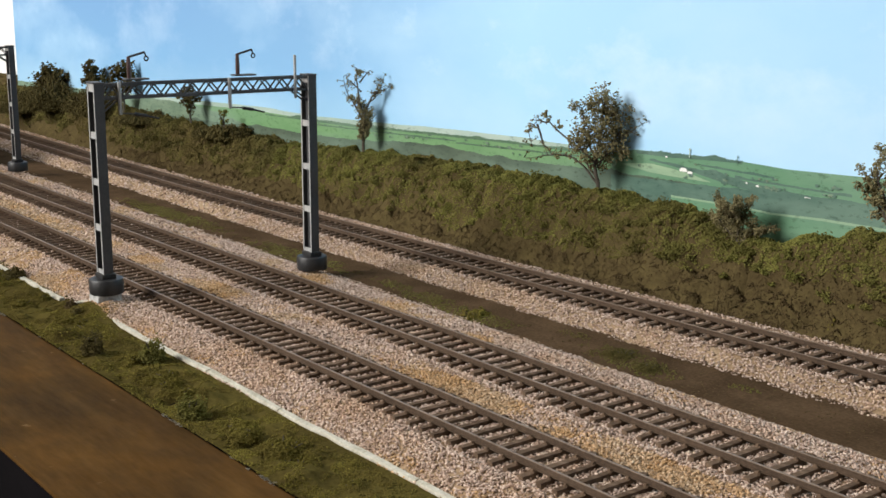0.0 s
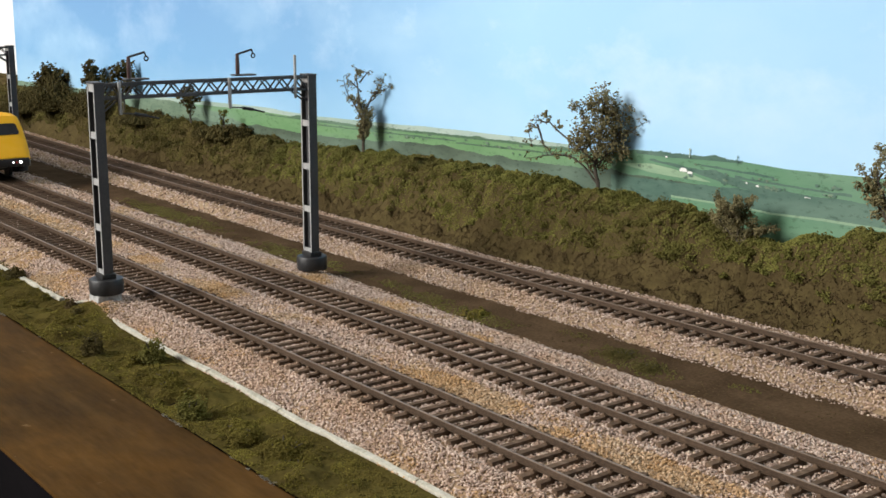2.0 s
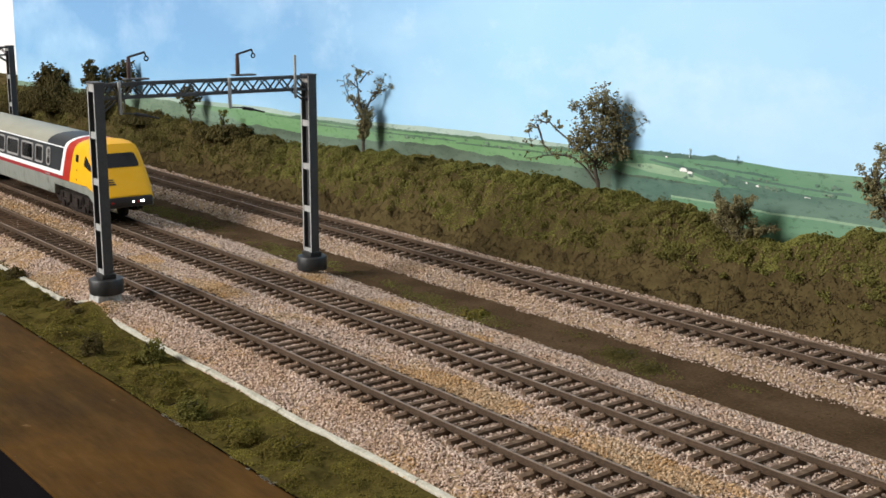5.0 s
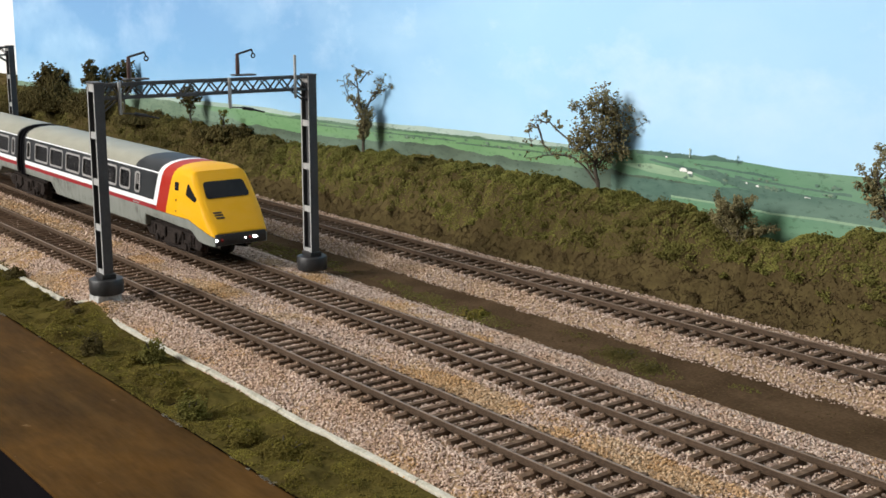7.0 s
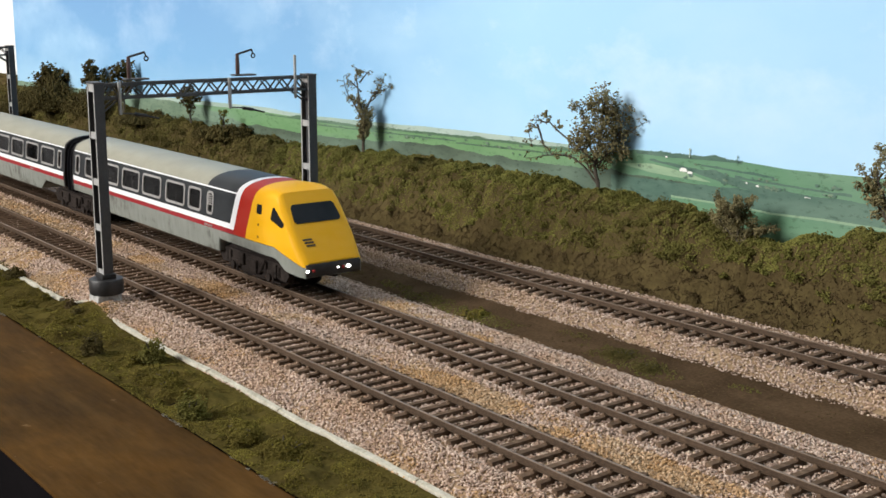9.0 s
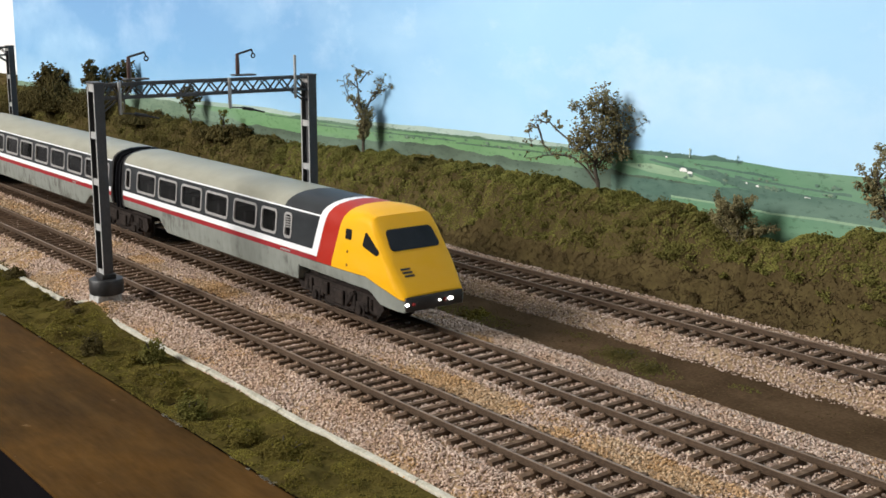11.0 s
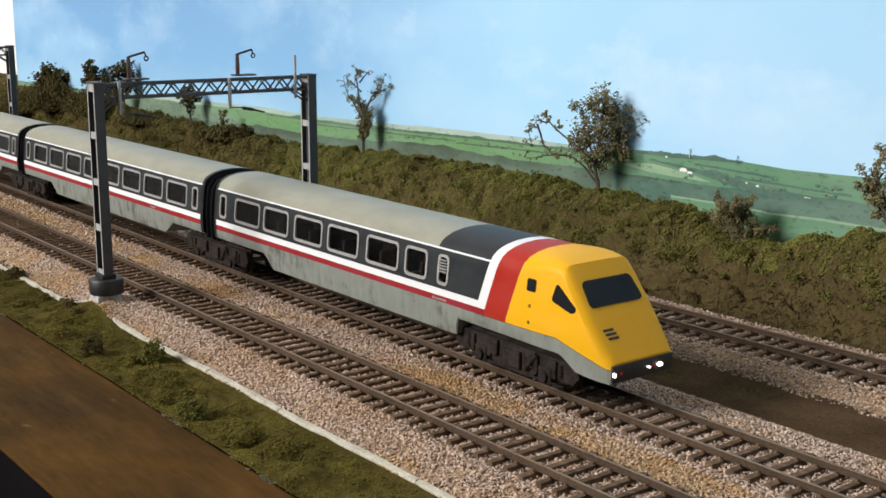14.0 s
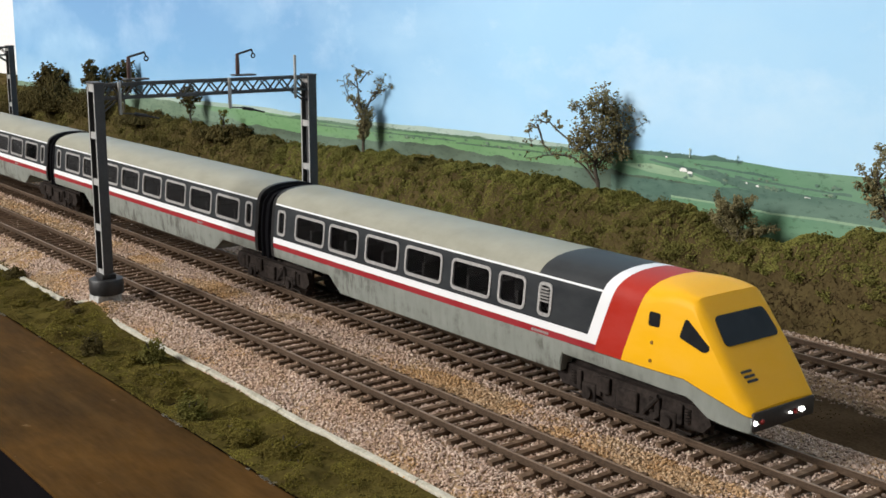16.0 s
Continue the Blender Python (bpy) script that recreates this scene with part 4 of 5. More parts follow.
def driving_car():
    car = empty("driving_car", -200.8 - 822, T2, 0, "yellow nosed streamlined driving car with red and white bands", "train")
    cuts = ((-265, 17.1), (-217.5, 17.1), (-208.8, 10.8), (-80, 10.8), (-75.5, 10.9), (-74.4, 17.0), (-21, 16.3), (-14, 11.7), (-9, 11.0), (0, 10.6))
    spans = [(-243.6, -221.2), (-216.3, -195.6), (-189.2, -167.6), (-162.1, -140.2), (-133.2, -112.3), (-106.8, -94.0)]
    slots = [(-258.8, -253.4), (-86.2, -81.0)]
    xs = sorted({-265.0, -217.5, -213, -208.8, -80.0, -75.5, -74.4, -68, -60, -55, -50, -46, *[q for s in spans + slots for q in s], *[-44 + 2 * i for i in range(12)], *[-20 + 1.5 * i for i in range(12)], -2.4, -1.5, -0.8, -0.3, 0.0})
    body = link("body", *shell(xs, cuts, True, spans + slots), M_DTS, car, smooth=True, sharp=28)
    windows(car, spans + slots, cuts, True)
    inside(car, -262, -77, [-249 + 13.5 * i for i in range(12)])
    link("cab_floor", *box(-76.5, -24, -15, 15, 21.2, 22.4), M_INSIDE, car)
    y_of = lambda x, z: side_y(x, z, cuts, True)
    for s in (1, -1):
        for name, pts, lab in (("cab_door_window", rounded(-37.7, -33.4, 34.7, 39.0, 0.7), "small dark cab door window"),
                               ("cab_side_window", [(-24.2, 38.9), (-23.5, 39.2), (-22.8, 38.9), (-14.9, 33.0), (-14.7, 32.0), (-15.6, 31.1), (-16.9, 30.9), (-25.0, 33.3), (-25.5, 33.9), (-25.4, 34.7)], "triangular dark cab side window")):
            sh = patch(pts, y_of, 0.18, -0.6)
            link(name, *(sh if s > 0 else mirror_y(sh)), M_DARKGLASS, car, lab)
        for hz in (23.6, 29.2):
            sh = patch(rounded(-36.2, -35.2, hz, hz + 1.1, 0.4), y_of, 0.25, -0.3)
            link("door_handle", *(sh if s > 0 else mirror_y(sh)), M_HANDLE, car, "small cab door handle recess")
    # the sloping front: windscreen and marking
    nx, nz = 0.8, 0.6
    face = lambda y, z, d: (-(z - 17.2) * 22.0 / 28.3 + nx * d, y, z + nz * d)

    def on_face(pts, d0, d1):
        n = len(pts)
        v = [face(y, z, d) for d in (d0, d1) for y, z in pts]
        return v, [tuple(range(n)), tuple(range(n, 2 * n))[::-1]] + [(i, n + i, n + (i + 1) % n, (i + 1) % n) for i in range(n)]
    link("windscreen", *on_face([(y * (1 + 0.012 * (40.3 - z)), z) for y, z in rounded(-11.2, 11.2, 32.7, 40.4, 1.6)], 0.35, -0.8), M_DARKGLASS, car, "wide dark tinted windscreen")
    for k in range(3):
        link("marking_bar", *on_face([(y, z) for y, z in rounded(-11.4 + 0.4 * k, -6.9 + 0.4 * k, 25.9 - 1.2 * k, 26.5 - 1.2 * k, 0.12, 2)], 0.3, -0.5), M_BLACK, car, "black bar of a small marking")
    link("front_bar", *soft_box(-3.0, 0.7, -14.3, 14.3, 10.6, 16.7, 0.9), M_BUMPER, car, "grey front bar with lamps", smooth=True)
    for y, big in ((-13.9, True), (7.4, True), (2.0, False)):
        k = 0.62 if y < 0 else 0.68 if big else 0.3
        rz = [(k, 0.0), (k, 0.5), (0.5 * k, 0.8)]
        la = lathe(rz, 16)
        sh = [(p[2] + 0.75, p[0] * (1.1 if y < 0 else 1.7) + y, p[1] + 13.8) for p in la[0]], la[1]
        link("headlamp", *sh, M_LIGHT, car, "glowing white headlamp")
    for y in (-10.9, 4.6):
        la = lathe([(0.8, 0), (0.8, 0.5), (0.4, 0.7)], 12)
        link("tail_lamp", [(p[2] + 0.8, p[0] + y, p[1] + 13.7) for p in la[0]], la[1], M_REDLENS, car, "unlit red lamp")
    for k in range(5):
        link("vent_bar", *box(-85.9, -81.4, -17.9, -17.1, 32.6 + 1.1 * k, 33.0 + 1.1 * k), M_FRAME, car, "pale ventilator bar")
    for k in range(9):
        link("name_bar", *box(-89.0 + 0.95 * k, -88.4 + 0.95 * k, -18.25, -17.9, 22.0, 22.8), M_FRAME, car, "plain pale lettering bar")
    gangway(car, -265)
    return car, bogie(car, -47) + bogie(car, -271)


def coach():
    car = empty("passenger_coach", -200.8 - 822, T2, 0, "charcoal and grey passenger coach with red and white stripes", "train", "coaches of the train")
    cuts = ((-536, 17.1), (-489, 17.1), (-479, 10.8), (-322, 10.8), (-312.5, 17.1), (-277, 17.1))
    spans = [(-317.9 - 28.36 * i, -295.7 - 28.36 * i) for i in range(8)]
    slots = [(-288.6, -283.4), (-530.9, -525.6)]
    xs = sorted({-536.0, -489, -484, -479, -322, -317.95, -312.5, -277.0, *[q for s in spans + slots for q in s]})
    link("body", *shell(xs, cuts, False, spans + slots), M_COACH, car, smooth=True, sharp=28)
    windows(car, spans + slots, cuts, False)
    inside(car, -533, -280, [-518 + 14.2 * i for i in range(16)])
    for k in range(6):
        link("name_bar", *box(-338.0 + 1.0 * k, -337.4 + 1.0 * k, -18.25, -17.9, 22.0, 22.8), M_FRAME, car, "plain pale lettering bar")
    gangway(car, -536)
    return car, bogie(car, -542)


lead, lead_wheels = driving_car()
second, second_wheels = coach()
third = copy_thing(second, second.matrix_basis)
third_offset = -271.0
third_wheels = [o for o in third.children_recursive if o.name.startswith("wheelset")]

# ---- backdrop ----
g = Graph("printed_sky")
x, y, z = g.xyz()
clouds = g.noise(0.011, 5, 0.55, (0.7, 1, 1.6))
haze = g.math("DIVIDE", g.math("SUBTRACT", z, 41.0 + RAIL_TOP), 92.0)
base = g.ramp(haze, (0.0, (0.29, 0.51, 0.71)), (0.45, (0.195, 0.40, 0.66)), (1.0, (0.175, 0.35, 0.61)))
# Ink is deeper at the left, offsetting the stronger window light there.
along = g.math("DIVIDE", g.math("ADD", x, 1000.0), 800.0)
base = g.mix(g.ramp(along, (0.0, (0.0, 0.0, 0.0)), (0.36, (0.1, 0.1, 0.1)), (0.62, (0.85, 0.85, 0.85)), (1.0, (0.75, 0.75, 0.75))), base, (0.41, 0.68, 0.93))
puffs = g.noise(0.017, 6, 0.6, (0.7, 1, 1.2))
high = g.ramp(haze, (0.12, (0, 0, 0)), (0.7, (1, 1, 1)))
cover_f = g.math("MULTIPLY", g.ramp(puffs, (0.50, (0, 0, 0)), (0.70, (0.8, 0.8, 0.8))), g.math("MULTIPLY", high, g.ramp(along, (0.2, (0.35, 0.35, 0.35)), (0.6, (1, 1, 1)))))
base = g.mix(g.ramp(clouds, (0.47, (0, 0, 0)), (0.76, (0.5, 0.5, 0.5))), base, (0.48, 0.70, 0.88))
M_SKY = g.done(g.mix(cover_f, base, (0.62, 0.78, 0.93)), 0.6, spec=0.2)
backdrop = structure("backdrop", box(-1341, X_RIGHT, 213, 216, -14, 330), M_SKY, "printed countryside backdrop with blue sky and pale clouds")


def printed(name, tops, low, layer, material, label, rag=0.0, size=6.0, step=0.6, seed=0):
    """A flat printed area of the backdrop from a lower edge up to a skyline."""
    xa, xb = tops[0][0], tops[-1][0]
    n = max(2, int((xb - xa) / step))
    y = 213 - 0.05 * layer
    v, f = [], []
    for i in range(n + 1):
        q = xa + (xb - xa) * i / n
        z = float(np.interp(q, [t[0] for t in tops], [t[1] for t in tops]))
        z += rag * (0.7 * max(0.0, wob(q, 0, size * 1.6, seed) + 0.15) + 0.35 * abs(wob(q, 0, size * 0.3, seed + 3)) + 0.25 * abs(wob(q, 0, size * 0.13, seed + 5)))
        lo = float(np.interp(q, [t[0] for t in low], [t[1] for t in low])) if isinstance(low, tuple) else low
        v += [(q, y, min(lo, z - 0.05) + RAIL_TOP), (q, y, z + RAIL_TOP)]
    f = [(2 * i, 2 * i + 2, 2 * i + 3, 2 * i + 1) for i in range(n)]
    return link(name, v, f, material, backdrop, label)


def ink(name, a, b, per_mm=0.08):
    """Printed tone with soft drifts and small darker flecks of distant trees."""
    g = Graph(name)
    c = g.ramp(g.noise(per_mm, 5, 0.65, (0.4, 1, 1.4)), (0.3, a), (0.7, b))
    c = g.mix(g.ramp(g.noise(0.02, 3, 0.5, (0.5, 1, 2.5)), (0.4, (0, 0, 0)), (0.65, (0.45, 0.45, 0.45))), c, (0.20, 0.30, 0.235))
    fleck = g.ramp(g.noise(0.33, 5, 0.7, (0.55, 1, 1.2)), (0.56, (0, 0, 0)), (0.66, (0.55, 0.55, 0.55)))
    return g.done(g.mix(fleck, c, tuple(0.42 * v for v in a)), 0.6, spec=0.2)


I_FAR = ink("ink_hazy_hill", (0.33, 0.44, 0.40), (0.42, 0.52, 0.46))
I_FIELD = ink("ink_green_field", (0.125, 0.255, 0.115), (0.175, 0.320, 0.155), 0.05)
I_FIELD2 = ink("ink_sea_green_field", (0.10, 0.225, 0.135), (0.15, 0.285, 0.175), 0.05)
I_STRAW = ink("ink_straw_field", (0.21, 0.335, 0.225), (0.30, 0.425, 0.28), 0.1)
I_HEDGE = ink("ink_dark_hedge", (0.06, 0.125, 0.08), (0.115, 0.19, 0.12), 0.4)
I_WOODS = ink("ink_woods", (0.054, 0.078, 0.058), (0.098, 0.132, 0.094), 0.12)
I_TEAL = ink("ink_teal_woods", (0.060, 0.122, 0.098), (0.112, 0.190, 0.150), 0.12)
I_HOUSE = ink("ink_white_house", (0.72, 0.74, 0.72), (0.82, 0.82, 0.8))

printed("printed_far_hill", ((-1341, 41.6), (-1068, 45.7), (-924, 48.9), (-802, 51.6), (-721, 50.7), (-625, 52.9), (-559, 54.8), (-515, 55.5), (-463, 55.2)), -14, 1, I_FAR, "hazy pale far hill", 0.8, 20)
printed("printed_field", ((-1341, 38.9), (-1068, 42.5), (-802, 48.5), (-721, 48.0), (-625, 49.3), (-538, 52.0), (-463, 52.9), (-420, 54.3), (-390, 55.2)), -14, 2, I_FIELD, "bright green field")
printed("printed_hedge", ((-752, 48.4), (-709, 48.5), (-644, 49.1), (-581, 50.9), (-528, 52.1), (-463, 52.9)), ((-752, 47.6), (-709, 47.6), (-644, 48.3), (-581, 49.8), (-528, 51.2), (-463, 52.1)), 3, I_HEDGE, "dark hedge line", 2.2, 9)
I_MIST = ink("ink_misty_trees", (0.105, 0.165, 0.115), (0.185, 0.255, 0.180), 0.2)
printed("printed_mist_trees", ((-1341, 42), (-1200, 43), (-1068, 44), (-960, 45.5), (-890, 44), (-840, 39), (-790, 31), (-760, 20)), -14, 5, I_MIST, "misty distant trees", 3.0, 14, seed=2)
for hk, (hx0, hx1, hz0, hz1) in enumerate(((-790, -640, 47.0, 48.2), (-740, -560, 44.8, 48.6), (-600, -480, 50.6, 52.6), (-560, -455, 47.4, 50.2), (-480, -440, 52.4, 53.0), (-372, -330, 54.6, 53.4), (-352, -290, 51.0, 50.2))):
    printed("printed_hedge", ((hx0, hz0), (hx1, hz1)), ((hx0, hz0 - 0.7), (hx1, hz1 - 0.7)), 4, I_HEDGE if hk < 5 else I_TEAL, "thin hedge between fields", 1.2, 6, seed=hk)
printed("printed_hill", ((-431, 54.3), (-415, 57.5), (-390, 57.9), (-371, 58.6), (-348, 58.5), (-323, 57.7), (-292, 58.5), (-276, 59.1), (30, 67.0)), -14, 3, I_FIELD2, "blue green hillside field")
printed("printed_wood", ((-414, 56.8), (-390, 57.6), (-373, 58.3), (-348, 58.4)), ((-414, 55.7), (-390, 55.9), (-373, 56.8), (-348, 57.6)), 4, I_TEAL, "wood on the hilltop", 3.2, 7)
printed("printed_straw_field", ((-424, 49.5), (-416, 50.6), (-404, 51.6), (-390, 50.6), (-377, 49.0), (-366, 46.9)), ((-424, 49.3), (-404, 47.2), (-390, 46.8), (-366, 46.7)), 4, I_STRAW, "pale stubble field")
printed("printed_hedge", ((-405, 53.8), (-390, 52.9), (-377, 51.9), (-362, 52.0), (-348, 49.3), (-329, 48.1)), ((-405, 53.0), (-390, 51.9), (-377, 50.3), (-362, 48.0), (-348, 46.2), (-329, 45.2)), 5, I_TEAL, "hedges and trees round a village", 2.0, 5)
printed("printed_woods", ((-1341, 27.2), (-1074, 30.8), (-860, 34.4), (-796, 37.1), (-736, 36.7), (-666, 38.5), (-602, 43.0), (-570, 43.6), (-527, 42.1), (-485, 42.8), (-442, 43.9), (-399, 44.6), (-365, 44.0), (-341, 44.7), (-320, 45.8), (-292, 46.9), (-260, 48.1), (30, 54.3)), -14, 6, I_WOODS, "dark green tree belt", 2.6, 11)
printed("printed_woods", ((-431, 43.0), (-390, 43.9), (-351, 45.2), (-320, 47.2), (-292, 47.4), (-260, 48.0), (30, 54.3)), -14, 7, I_TEAL, "misty teal woodland", 1.6, 9, seed=4)
printed("printed_straw_field", ((-390, 37.6), (-351, 38.0), (-330, 37.3), (-303, 38.5), (-272, 38.6), (30, 41.6)), -14, 8, I_STRAW, "pale field edge")
printed("printed_field", ((-390, 36.7), (-351, 37.1), (-330, 36.4), (-303, 37.4), (-272, 37.5), (30, 40.7)), -14, 9, I_FIELD2, "dull green field")
for hx, hz, w, h in ((-385.0, 50.0, 4.6, 1.84), (-380.1, 49.4, 3.0, 1.29), (-394.6, 55.7, 1.6, 0.74), (-339.5, 48.0, 1.6, 0.92), (-345.4, 48.8, 1.2, 0.64), (-313.4, 46.4, 3.5, 0.37)):
    link("printed_house", [(hx, 213 - 0.6, hz + RAIL_TOP), (hx + w, 213 - 0.6, hz + RAIL_TOP), (hx + w, 213 - 0.6, hz + 0.65 * h + RAIL_TOP), (hx + 0.72 * w, 213 - 0.6, hz + h + RAIL_TOP), (hx + 0.25 * w, 213 - 0.6, hz + h + RAIL_TOP), (hx, 213 - 0.6, hz + 0.6 * h + RAIL_TOP)], [(0, 1, 2, 3, 4, 5)], I_HOUSE, backdrop, "small pale farmhouse")

rp = random.Random(12)
for k in range(60):
    cx = rp.uniform(-730, -255)
    cz = float(np.interp(cx, (-730, -515, -400, -255), (45.5, 49, 50.5, 51))) + rp.uniform(-4.0, 4.0)
    run = rp.uniform(2, 14)
    for q in range(rp.randint(2, 7)):
        tx, tz = cx + rp.uniform(0, run), cz + rp.uniform(-0.35, 0.35)
        tw, th = rp.uniform(0.4, 1.5), rp.uniform(0.3, 0.95)
        rim = [(tx + tw * math.cos(a) * rp.uniform(0.65, 1.15), 213 - 0.48 - 0.0008 * (k * 7 + q) % 0.1, tz + th * math.sin(a) * rp.uniform(0.65, 1.15) + RAIL_TOP) for a in [2 * math.pi * i / 9 for i in range(9)]]
        link("printed_tree", rim, [tuple(range(9))], I_MIST if rp.random() < 0.4 else I_HEDGE if tx < -440 else I_TEAL, backdrop, "small dark tree of the print")
for tx, tz, th, tw in ((-379.2, 57.2, 3.6, 0.35), (-350.6, 56.8, 3.4, 0.16)):
    link("printed_tower", [(tx - tw, 212.37, tz + RAIL_TOP), (tx + tw, 212.37, tz + RAIL_TOP), (tx + tw, 212.37, tz + th + RAIL_TOP), (tx + 0.9 * tw, 212.37, tz + th + RAIL_TOP), (tx + 2.6 * tw, 212.37, tz + th + 0.3 + RAIL_TOP), (tx, 212.37, tz + th + 0.9 + RAIL_TOP), (tx - 2.6 * tw, 212.37, tz + th + 0.3 + RAIL_TOP), (tx - tw, 212.37, tz + th + RAIL_TOP)], [tuple(range(8))], I_FAR if tw > 0.3 else I_TEAL, backdrop, "thin distant tower of the print")

# ---- planting ----
sketch_tree(-642.8, 201.5, 34.8, [
    ((0, -3), (0.3, 9), (1.2, 20), (-0.5, 32), (-2.5, 46), (-2, 53)), ((1, 18), (-5, 30), (-10, 38), (-11.5, 48)), ((1.5, 24), (7, 36), (13, 41), (16, 50)),
    ((0, 28), (-7, 33), (-11, 35)), ((4, 31), (9, 35), (10, 42)), ((-1, 38), (-6, 43), (-11, 46)), ((-2, 44), (2, 49), (5, 52)), ((9, 37), (14, 39), (19, 42))],
    [(0.8, 11, 4.2, 520), (1.6, 17, 5.4, 900), (2.2, 24, 6.4, 900), (-2, 31, 5.4, 400), (-9, 34, 3.6, 130), (-3, 50, 3.4, 160), (9, 38, 3.0, 70), (-9, 43, 3.0, 80)], 0.5, 9,
    "sparse brown model tree with a leafy stem and bare twigs", 11)
sketch_tree(-427.2, 201.5, 31.7, [
    ((0, -3), (-1.5, 9), (-3, 18), (-1, 30), (1, 46), (1.5, 53)), ((-2, 16), (5, 26), (10, 36), (11, 46)), ((-2, 18), (-8, 30), (-10, 44), (-9, 50)), ((0, 22), (6, 30), (15, 35), (22, 41)),
    ((-3, 18), (-12, 26), (-19, 31), (-28, 38), (-34, 39), (-39, 32), (-37.5, 25)), ((-34, 37), (-32, 28), (-27, 22), (-20, 21.5)), ((-2, 8), (-9, 17), (-16, 21), (-28, 21), (-41, 19)), ((-1.5, 9), (-8, 19), (-13, 26))],
    [(-1, 49, 9.5, 620), (6, 43, 9.0, 760), (-4, 36, 11.5, 1050), (-12.5, 29, 7.5, 520), (6, 28, 10, 760), (-2, 21, 8, 480), (-11, 46, 6.0, 160), (-29, 41, 3.6, 110), (-22, 37, 2.6, 50), (-38, 34, 2.6, 50)], 0.62, 5,
    "round crowned brown green model tree with long arching side branches", 21)
tree(-335.5, 197, 22.2, 26, [(0.1, -7, 0, 12), (0.1, 6, 0, 14), (0.1, 0, 3, 17), (0.1, -3, -3, 15), (0.1, 10, 0, 10), (0.1, -11, 0, 8), (0.1, 3, -3, 12), (0.1, 8, -2, 5), (0.1, -8, -2, 5)], 0.55, 30, "low bushy brown green shrub on the bank", 31, depth=2, trunk=0.9)
tree(-262.9, 200, 33.2, 40, [(0.2, -7, 0, 14), (0.2, 5, 1, 22), (0.3, -2, 2, 22), (0.3, -9, -1, 10), (0.3, 9, 0, 18)], 0.6, 24, "brown green model tree at the bank top", 41, depth=2)
FAR_STEMS = [((0, -4), (0.5, 10), (0, 22)), ((0, 6), (-6, 14), (-9, 20)), ((0, 7), (6, 15), (9, 20))]
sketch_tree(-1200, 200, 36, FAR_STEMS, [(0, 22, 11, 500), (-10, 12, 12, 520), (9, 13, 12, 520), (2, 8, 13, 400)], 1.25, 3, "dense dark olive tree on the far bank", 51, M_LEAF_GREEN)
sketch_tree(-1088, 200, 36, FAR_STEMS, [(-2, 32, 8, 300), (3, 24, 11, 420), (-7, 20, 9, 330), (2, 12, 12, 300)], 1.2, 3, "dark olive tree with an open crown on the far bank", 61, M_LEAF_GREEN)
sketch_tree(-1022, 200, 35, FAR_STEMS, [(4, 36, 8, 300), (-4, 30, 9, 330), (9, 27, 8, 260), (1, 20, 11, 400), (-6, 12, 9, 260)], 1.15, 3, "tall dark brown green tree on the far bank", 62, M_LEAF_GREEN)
sketch_tree(-888, 199, 27, [((0, -3), (0.3, 12), (0, 30)), ((0, 14), (-4, 20), (-6, 26)), ((0, 16), (4, 22), (6, 28))], [(0, 31, 6.5, 330), (-4, 25, 6, 270), (4.5, 26, 6, 270), (0, 18, 5, 160)], 0.85, 4, "small slender dark tree on the bank", 71, M_LEAF_GREEN)
sketch_tree(-828, 198, 28, [((0, -3), (0.3, 9), (1, 20)), ((0, 8), (-3, 13), (-4, 18))], [(0.5, 17, 3.6, 130), (-1, 10, 3.6, 120)], 0.7, 4, "thin young yellow green tree on the bank", 72, M_CLUMP)
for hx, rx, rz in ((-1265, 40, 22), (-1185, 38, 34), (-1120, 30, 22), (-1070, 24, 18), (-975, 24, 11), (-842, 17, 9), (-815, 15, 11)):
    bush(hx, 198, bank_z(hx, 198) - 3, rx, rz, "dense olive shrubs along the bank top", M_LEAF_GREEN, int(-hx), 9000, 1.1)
bush(-445, -60.5, -8, 4.8, 11.0, "dark olive bush at the plank edge", M_LEAF_GREEN, 1, 2600, 0.5)
bush(-424, -45, -8, 5.0, 12.0, "olive green bush beside the trough", M_CLUMP, 2, 2600, 0.5)
bush(-356, -62, -8, 5.4, 9.0, "low dark olive bush on the verge", M_CLUMP, 3, 2600, 0.5)
rt = random.Random(8)
for k in range(34):
    bush(rt.uniform(-640, -235), rt.uniform(-62, -43), -8.4, rt.uniform(4, 9), rt.uniform(1.8, 4.2), "low grass tussock on the verge", M_TUFT, 200 + k, 1100, 0.42)
bush(-509, -42.5, -8, 4.5, 4.5, "small dark clump on the verge", M_LEAF_GREEN, 4, 900, 0.6)
bush(-522, -40, -8, 3.6, 5.0, "small brown clump by the broken trough", M_CLUMP_LOW, 14, 700, 0.6)
bush(-604, -41, -8, 8.0, 6.0, "dark olive clump on the verge", M_LEAF_GREEN, 5, 1500, 0.7)
bush(-311, -53, -8.3, 10.0, 5.0, "broad grass tussock on the verge", M_TUFT, 6, 2600, 0.45)
bush(-329, -56, -8.3, 6.0, 3.2, "yellow green grass tussock on the verge", M_TUFT, 16, 1500, 0.45)
bush(-300, 101, -8, 7.0, 3.0, "green grass tuft on bare earth", M_FAR_BRUSH, 7, 1200, 0.4)
bush(-318, 106, -8, 9.0, 3.4, "broad green grass tuft on bare earth", M_FAR_BRUSH, 17, 1600, 0.4)
bush(-402, 98, -8, 8.0, 3.0, "green grass tuft on bare earth", M_TUFT, 8, 240)
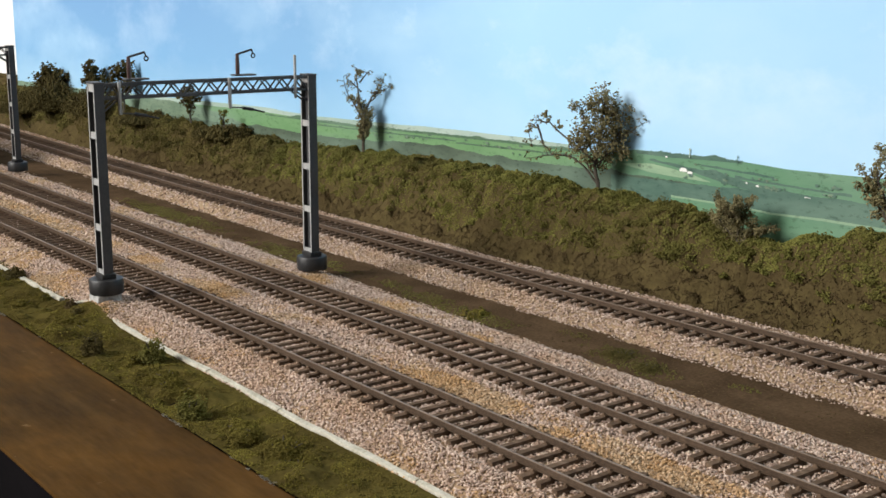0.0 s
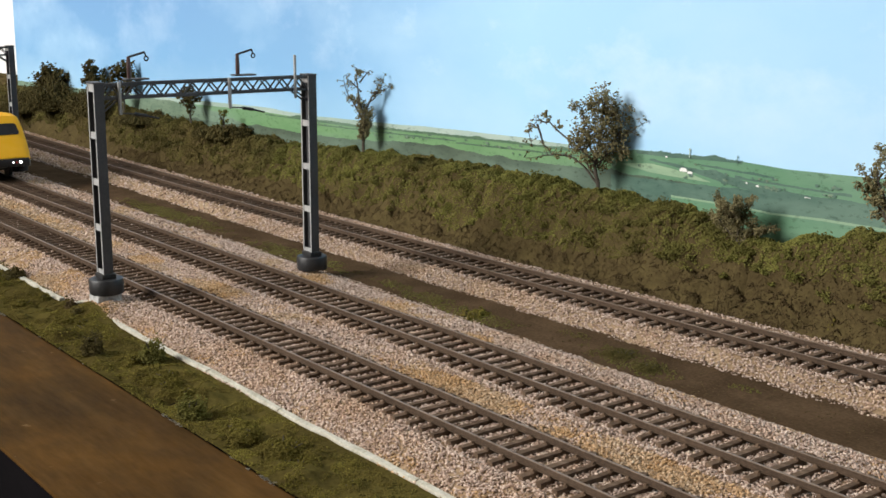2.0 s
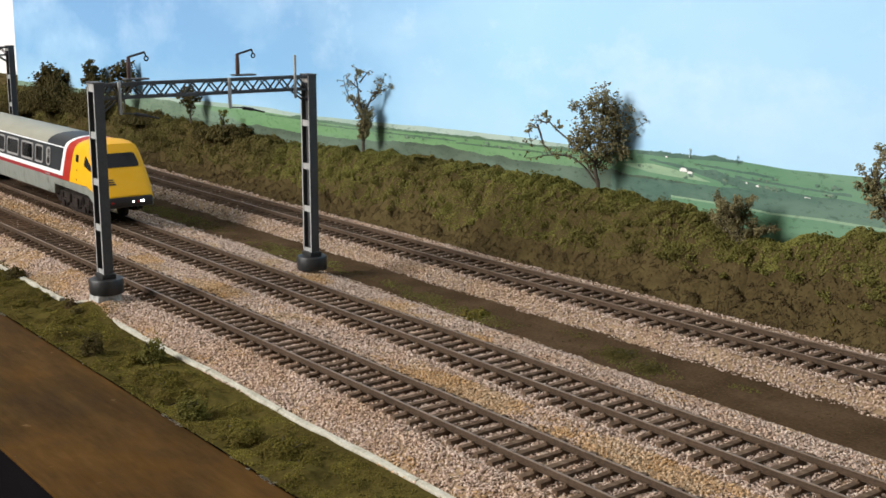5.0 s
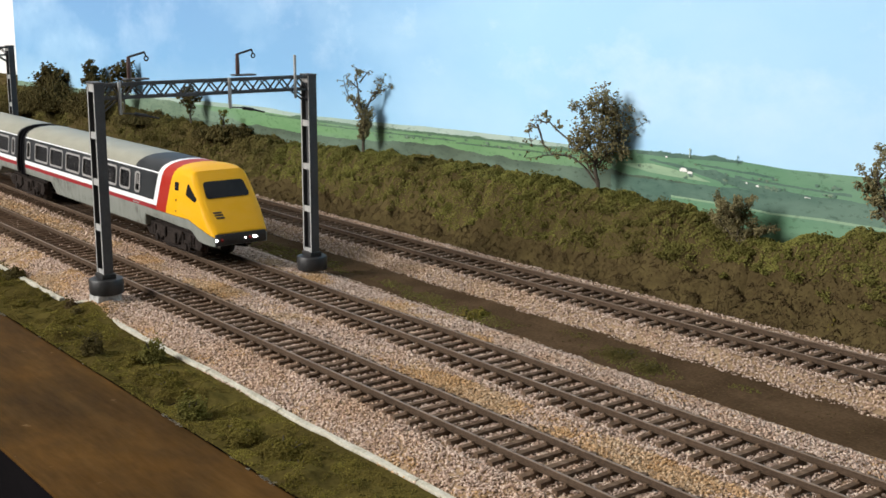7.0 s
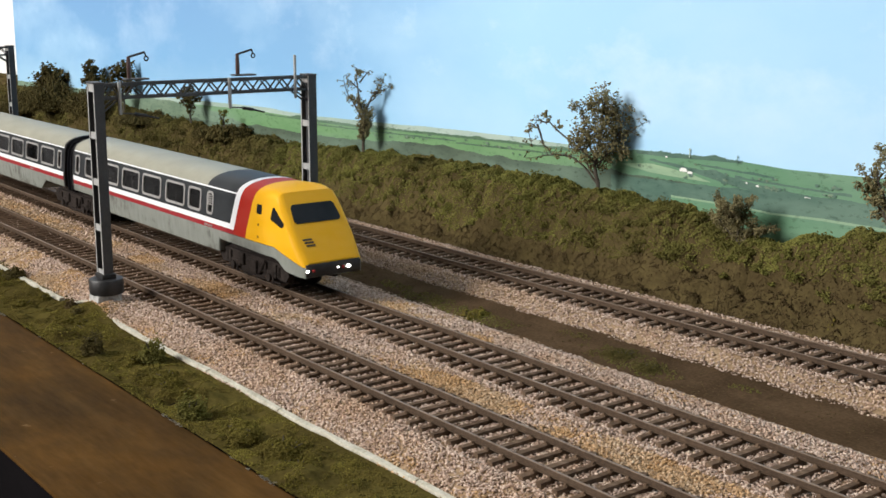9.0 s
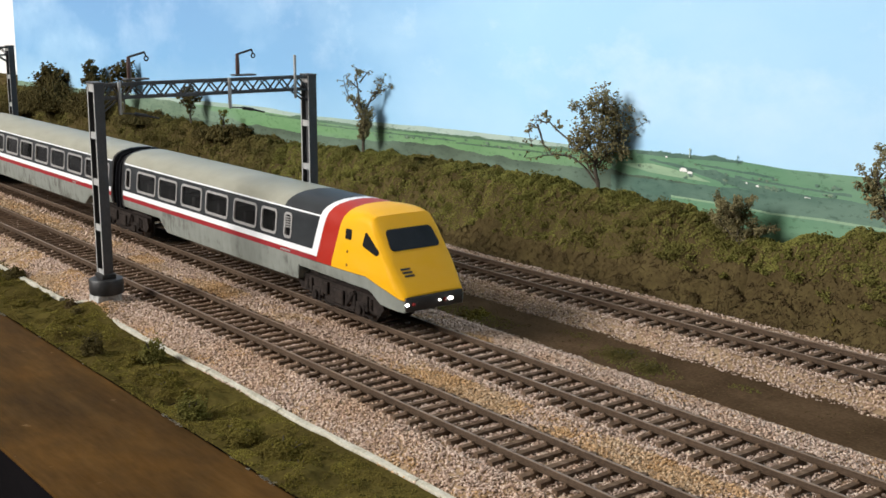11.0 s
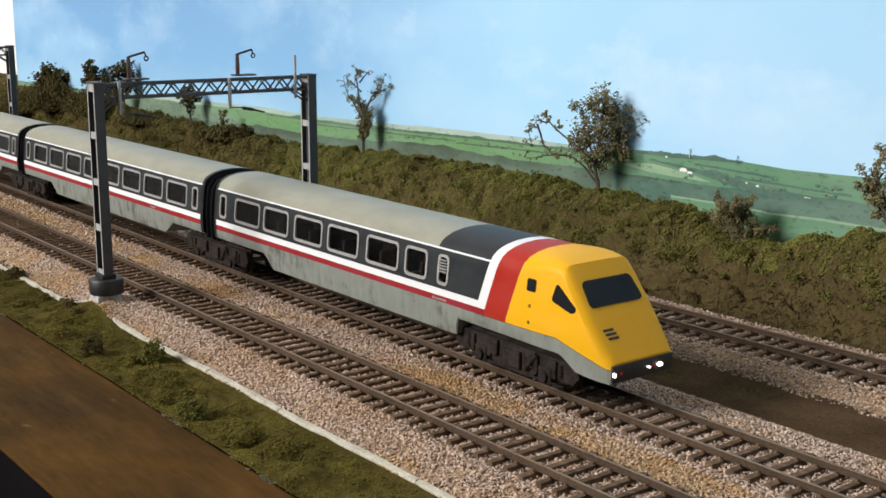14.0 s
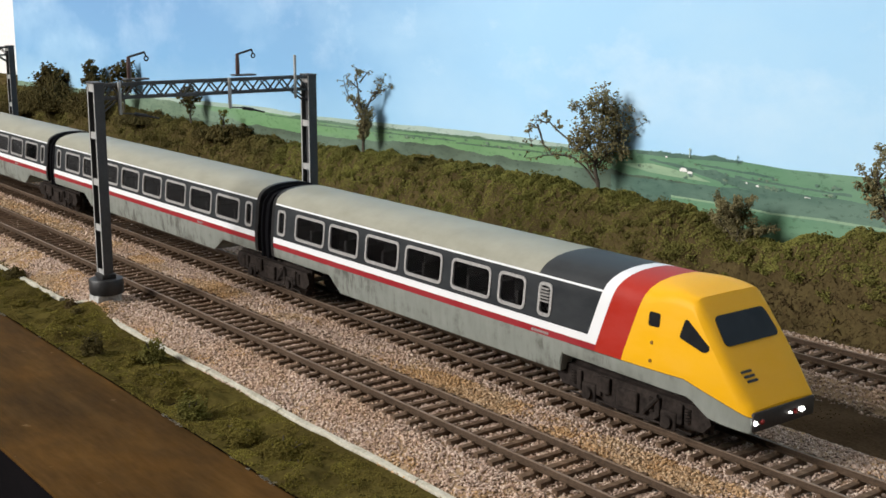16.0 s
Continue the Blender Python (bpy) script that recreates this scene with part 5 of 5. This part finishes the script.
bush(-277, 186, -2, 6.0, 9.0, "green leafy weed at the foot of the bank", M_TUFT, 9, 300)

# ---- the tracks' rails and sleepers ----
track(T1, straight, -234.4, "brown model railway track beside the verge on pink ballast")
track(T2, straight, -221.2, "brown model railway track between verge track and bare earth")
track(T3, bend, -222.0, "brown model railway track at the foot of the bank")

# ---- what moves ----
NOSE = ((0.0, -824.5), (0.5, -787.5), (1.0, -750.5), (1.5, -713.5), (2.0, -676.5), (2.5, -639.5), (3.0, -602.5), (3.5, -568.5), (4.0, -534.2), (6.5, -357.2), (7.0, -327.0), (7.5, -300.1), (8.0, -279.9), (8.5, -260.9), (9.0, -241.2), (11.3, -155.9), (11.5, -148.8), (12.0, -130.1), (12.5, -112.3), (13.0, -92.9), (13.5, -73.4), (14.0, -55.2), (14.5, -38.1), (15.0, -19.9), (15.5, -6.3), (16.0, 0.0))


def travelled(t):
    """Smooth way of the train in millimetres, 0 at the end."""
    ts, xs = [p[0] for p in NOSE], [p[1] for p in NOSE]
    slope = [0.0] * len(ts)
    for i in range(len(ts)):
        a, b = max(0, i - 1), min(len(ts) - 1, i + 1)
        slope[i] = (xs[b] - xs[a]) / (ts[b] - ts[a])
    i = max(0, min(len(ts) - 2, int(np.searchsorted(ts, t, "right")) - 1))
    h = ts[i + 1] - ts[i]
    u = (t - ts[i]) / h
    return ((2 * u ** 3 - 3 * u ** 2 + 1) * xs[i] + (u ** 3 - 2 * u ** 2 + u) * h * slope[i] + (-2 * u ** 3 + 3 * u ** 2) * xs[i + 1] + (u ** 3 - u ** 2) * h * slope[i + 1])


def motions():
    steps = [k / 10 for k in range(161)]
    for car, back in ((lead, 0.0), (second, 0.0), (third, third_offset)):
        walk(car, [(t, Matrix.Translation(at(-200.8 + travelled(t) + back, T2, 0))) for t in steps])
    for w in lead_wheels + second_wheels + third_wheels:
        place = w.location.copy()
        walk(w, [(t, Matrix.Translation(place) @ Matrix.Rotation(travelled(t) / 6.0, 4, "Y")) for t in steps])


motions()
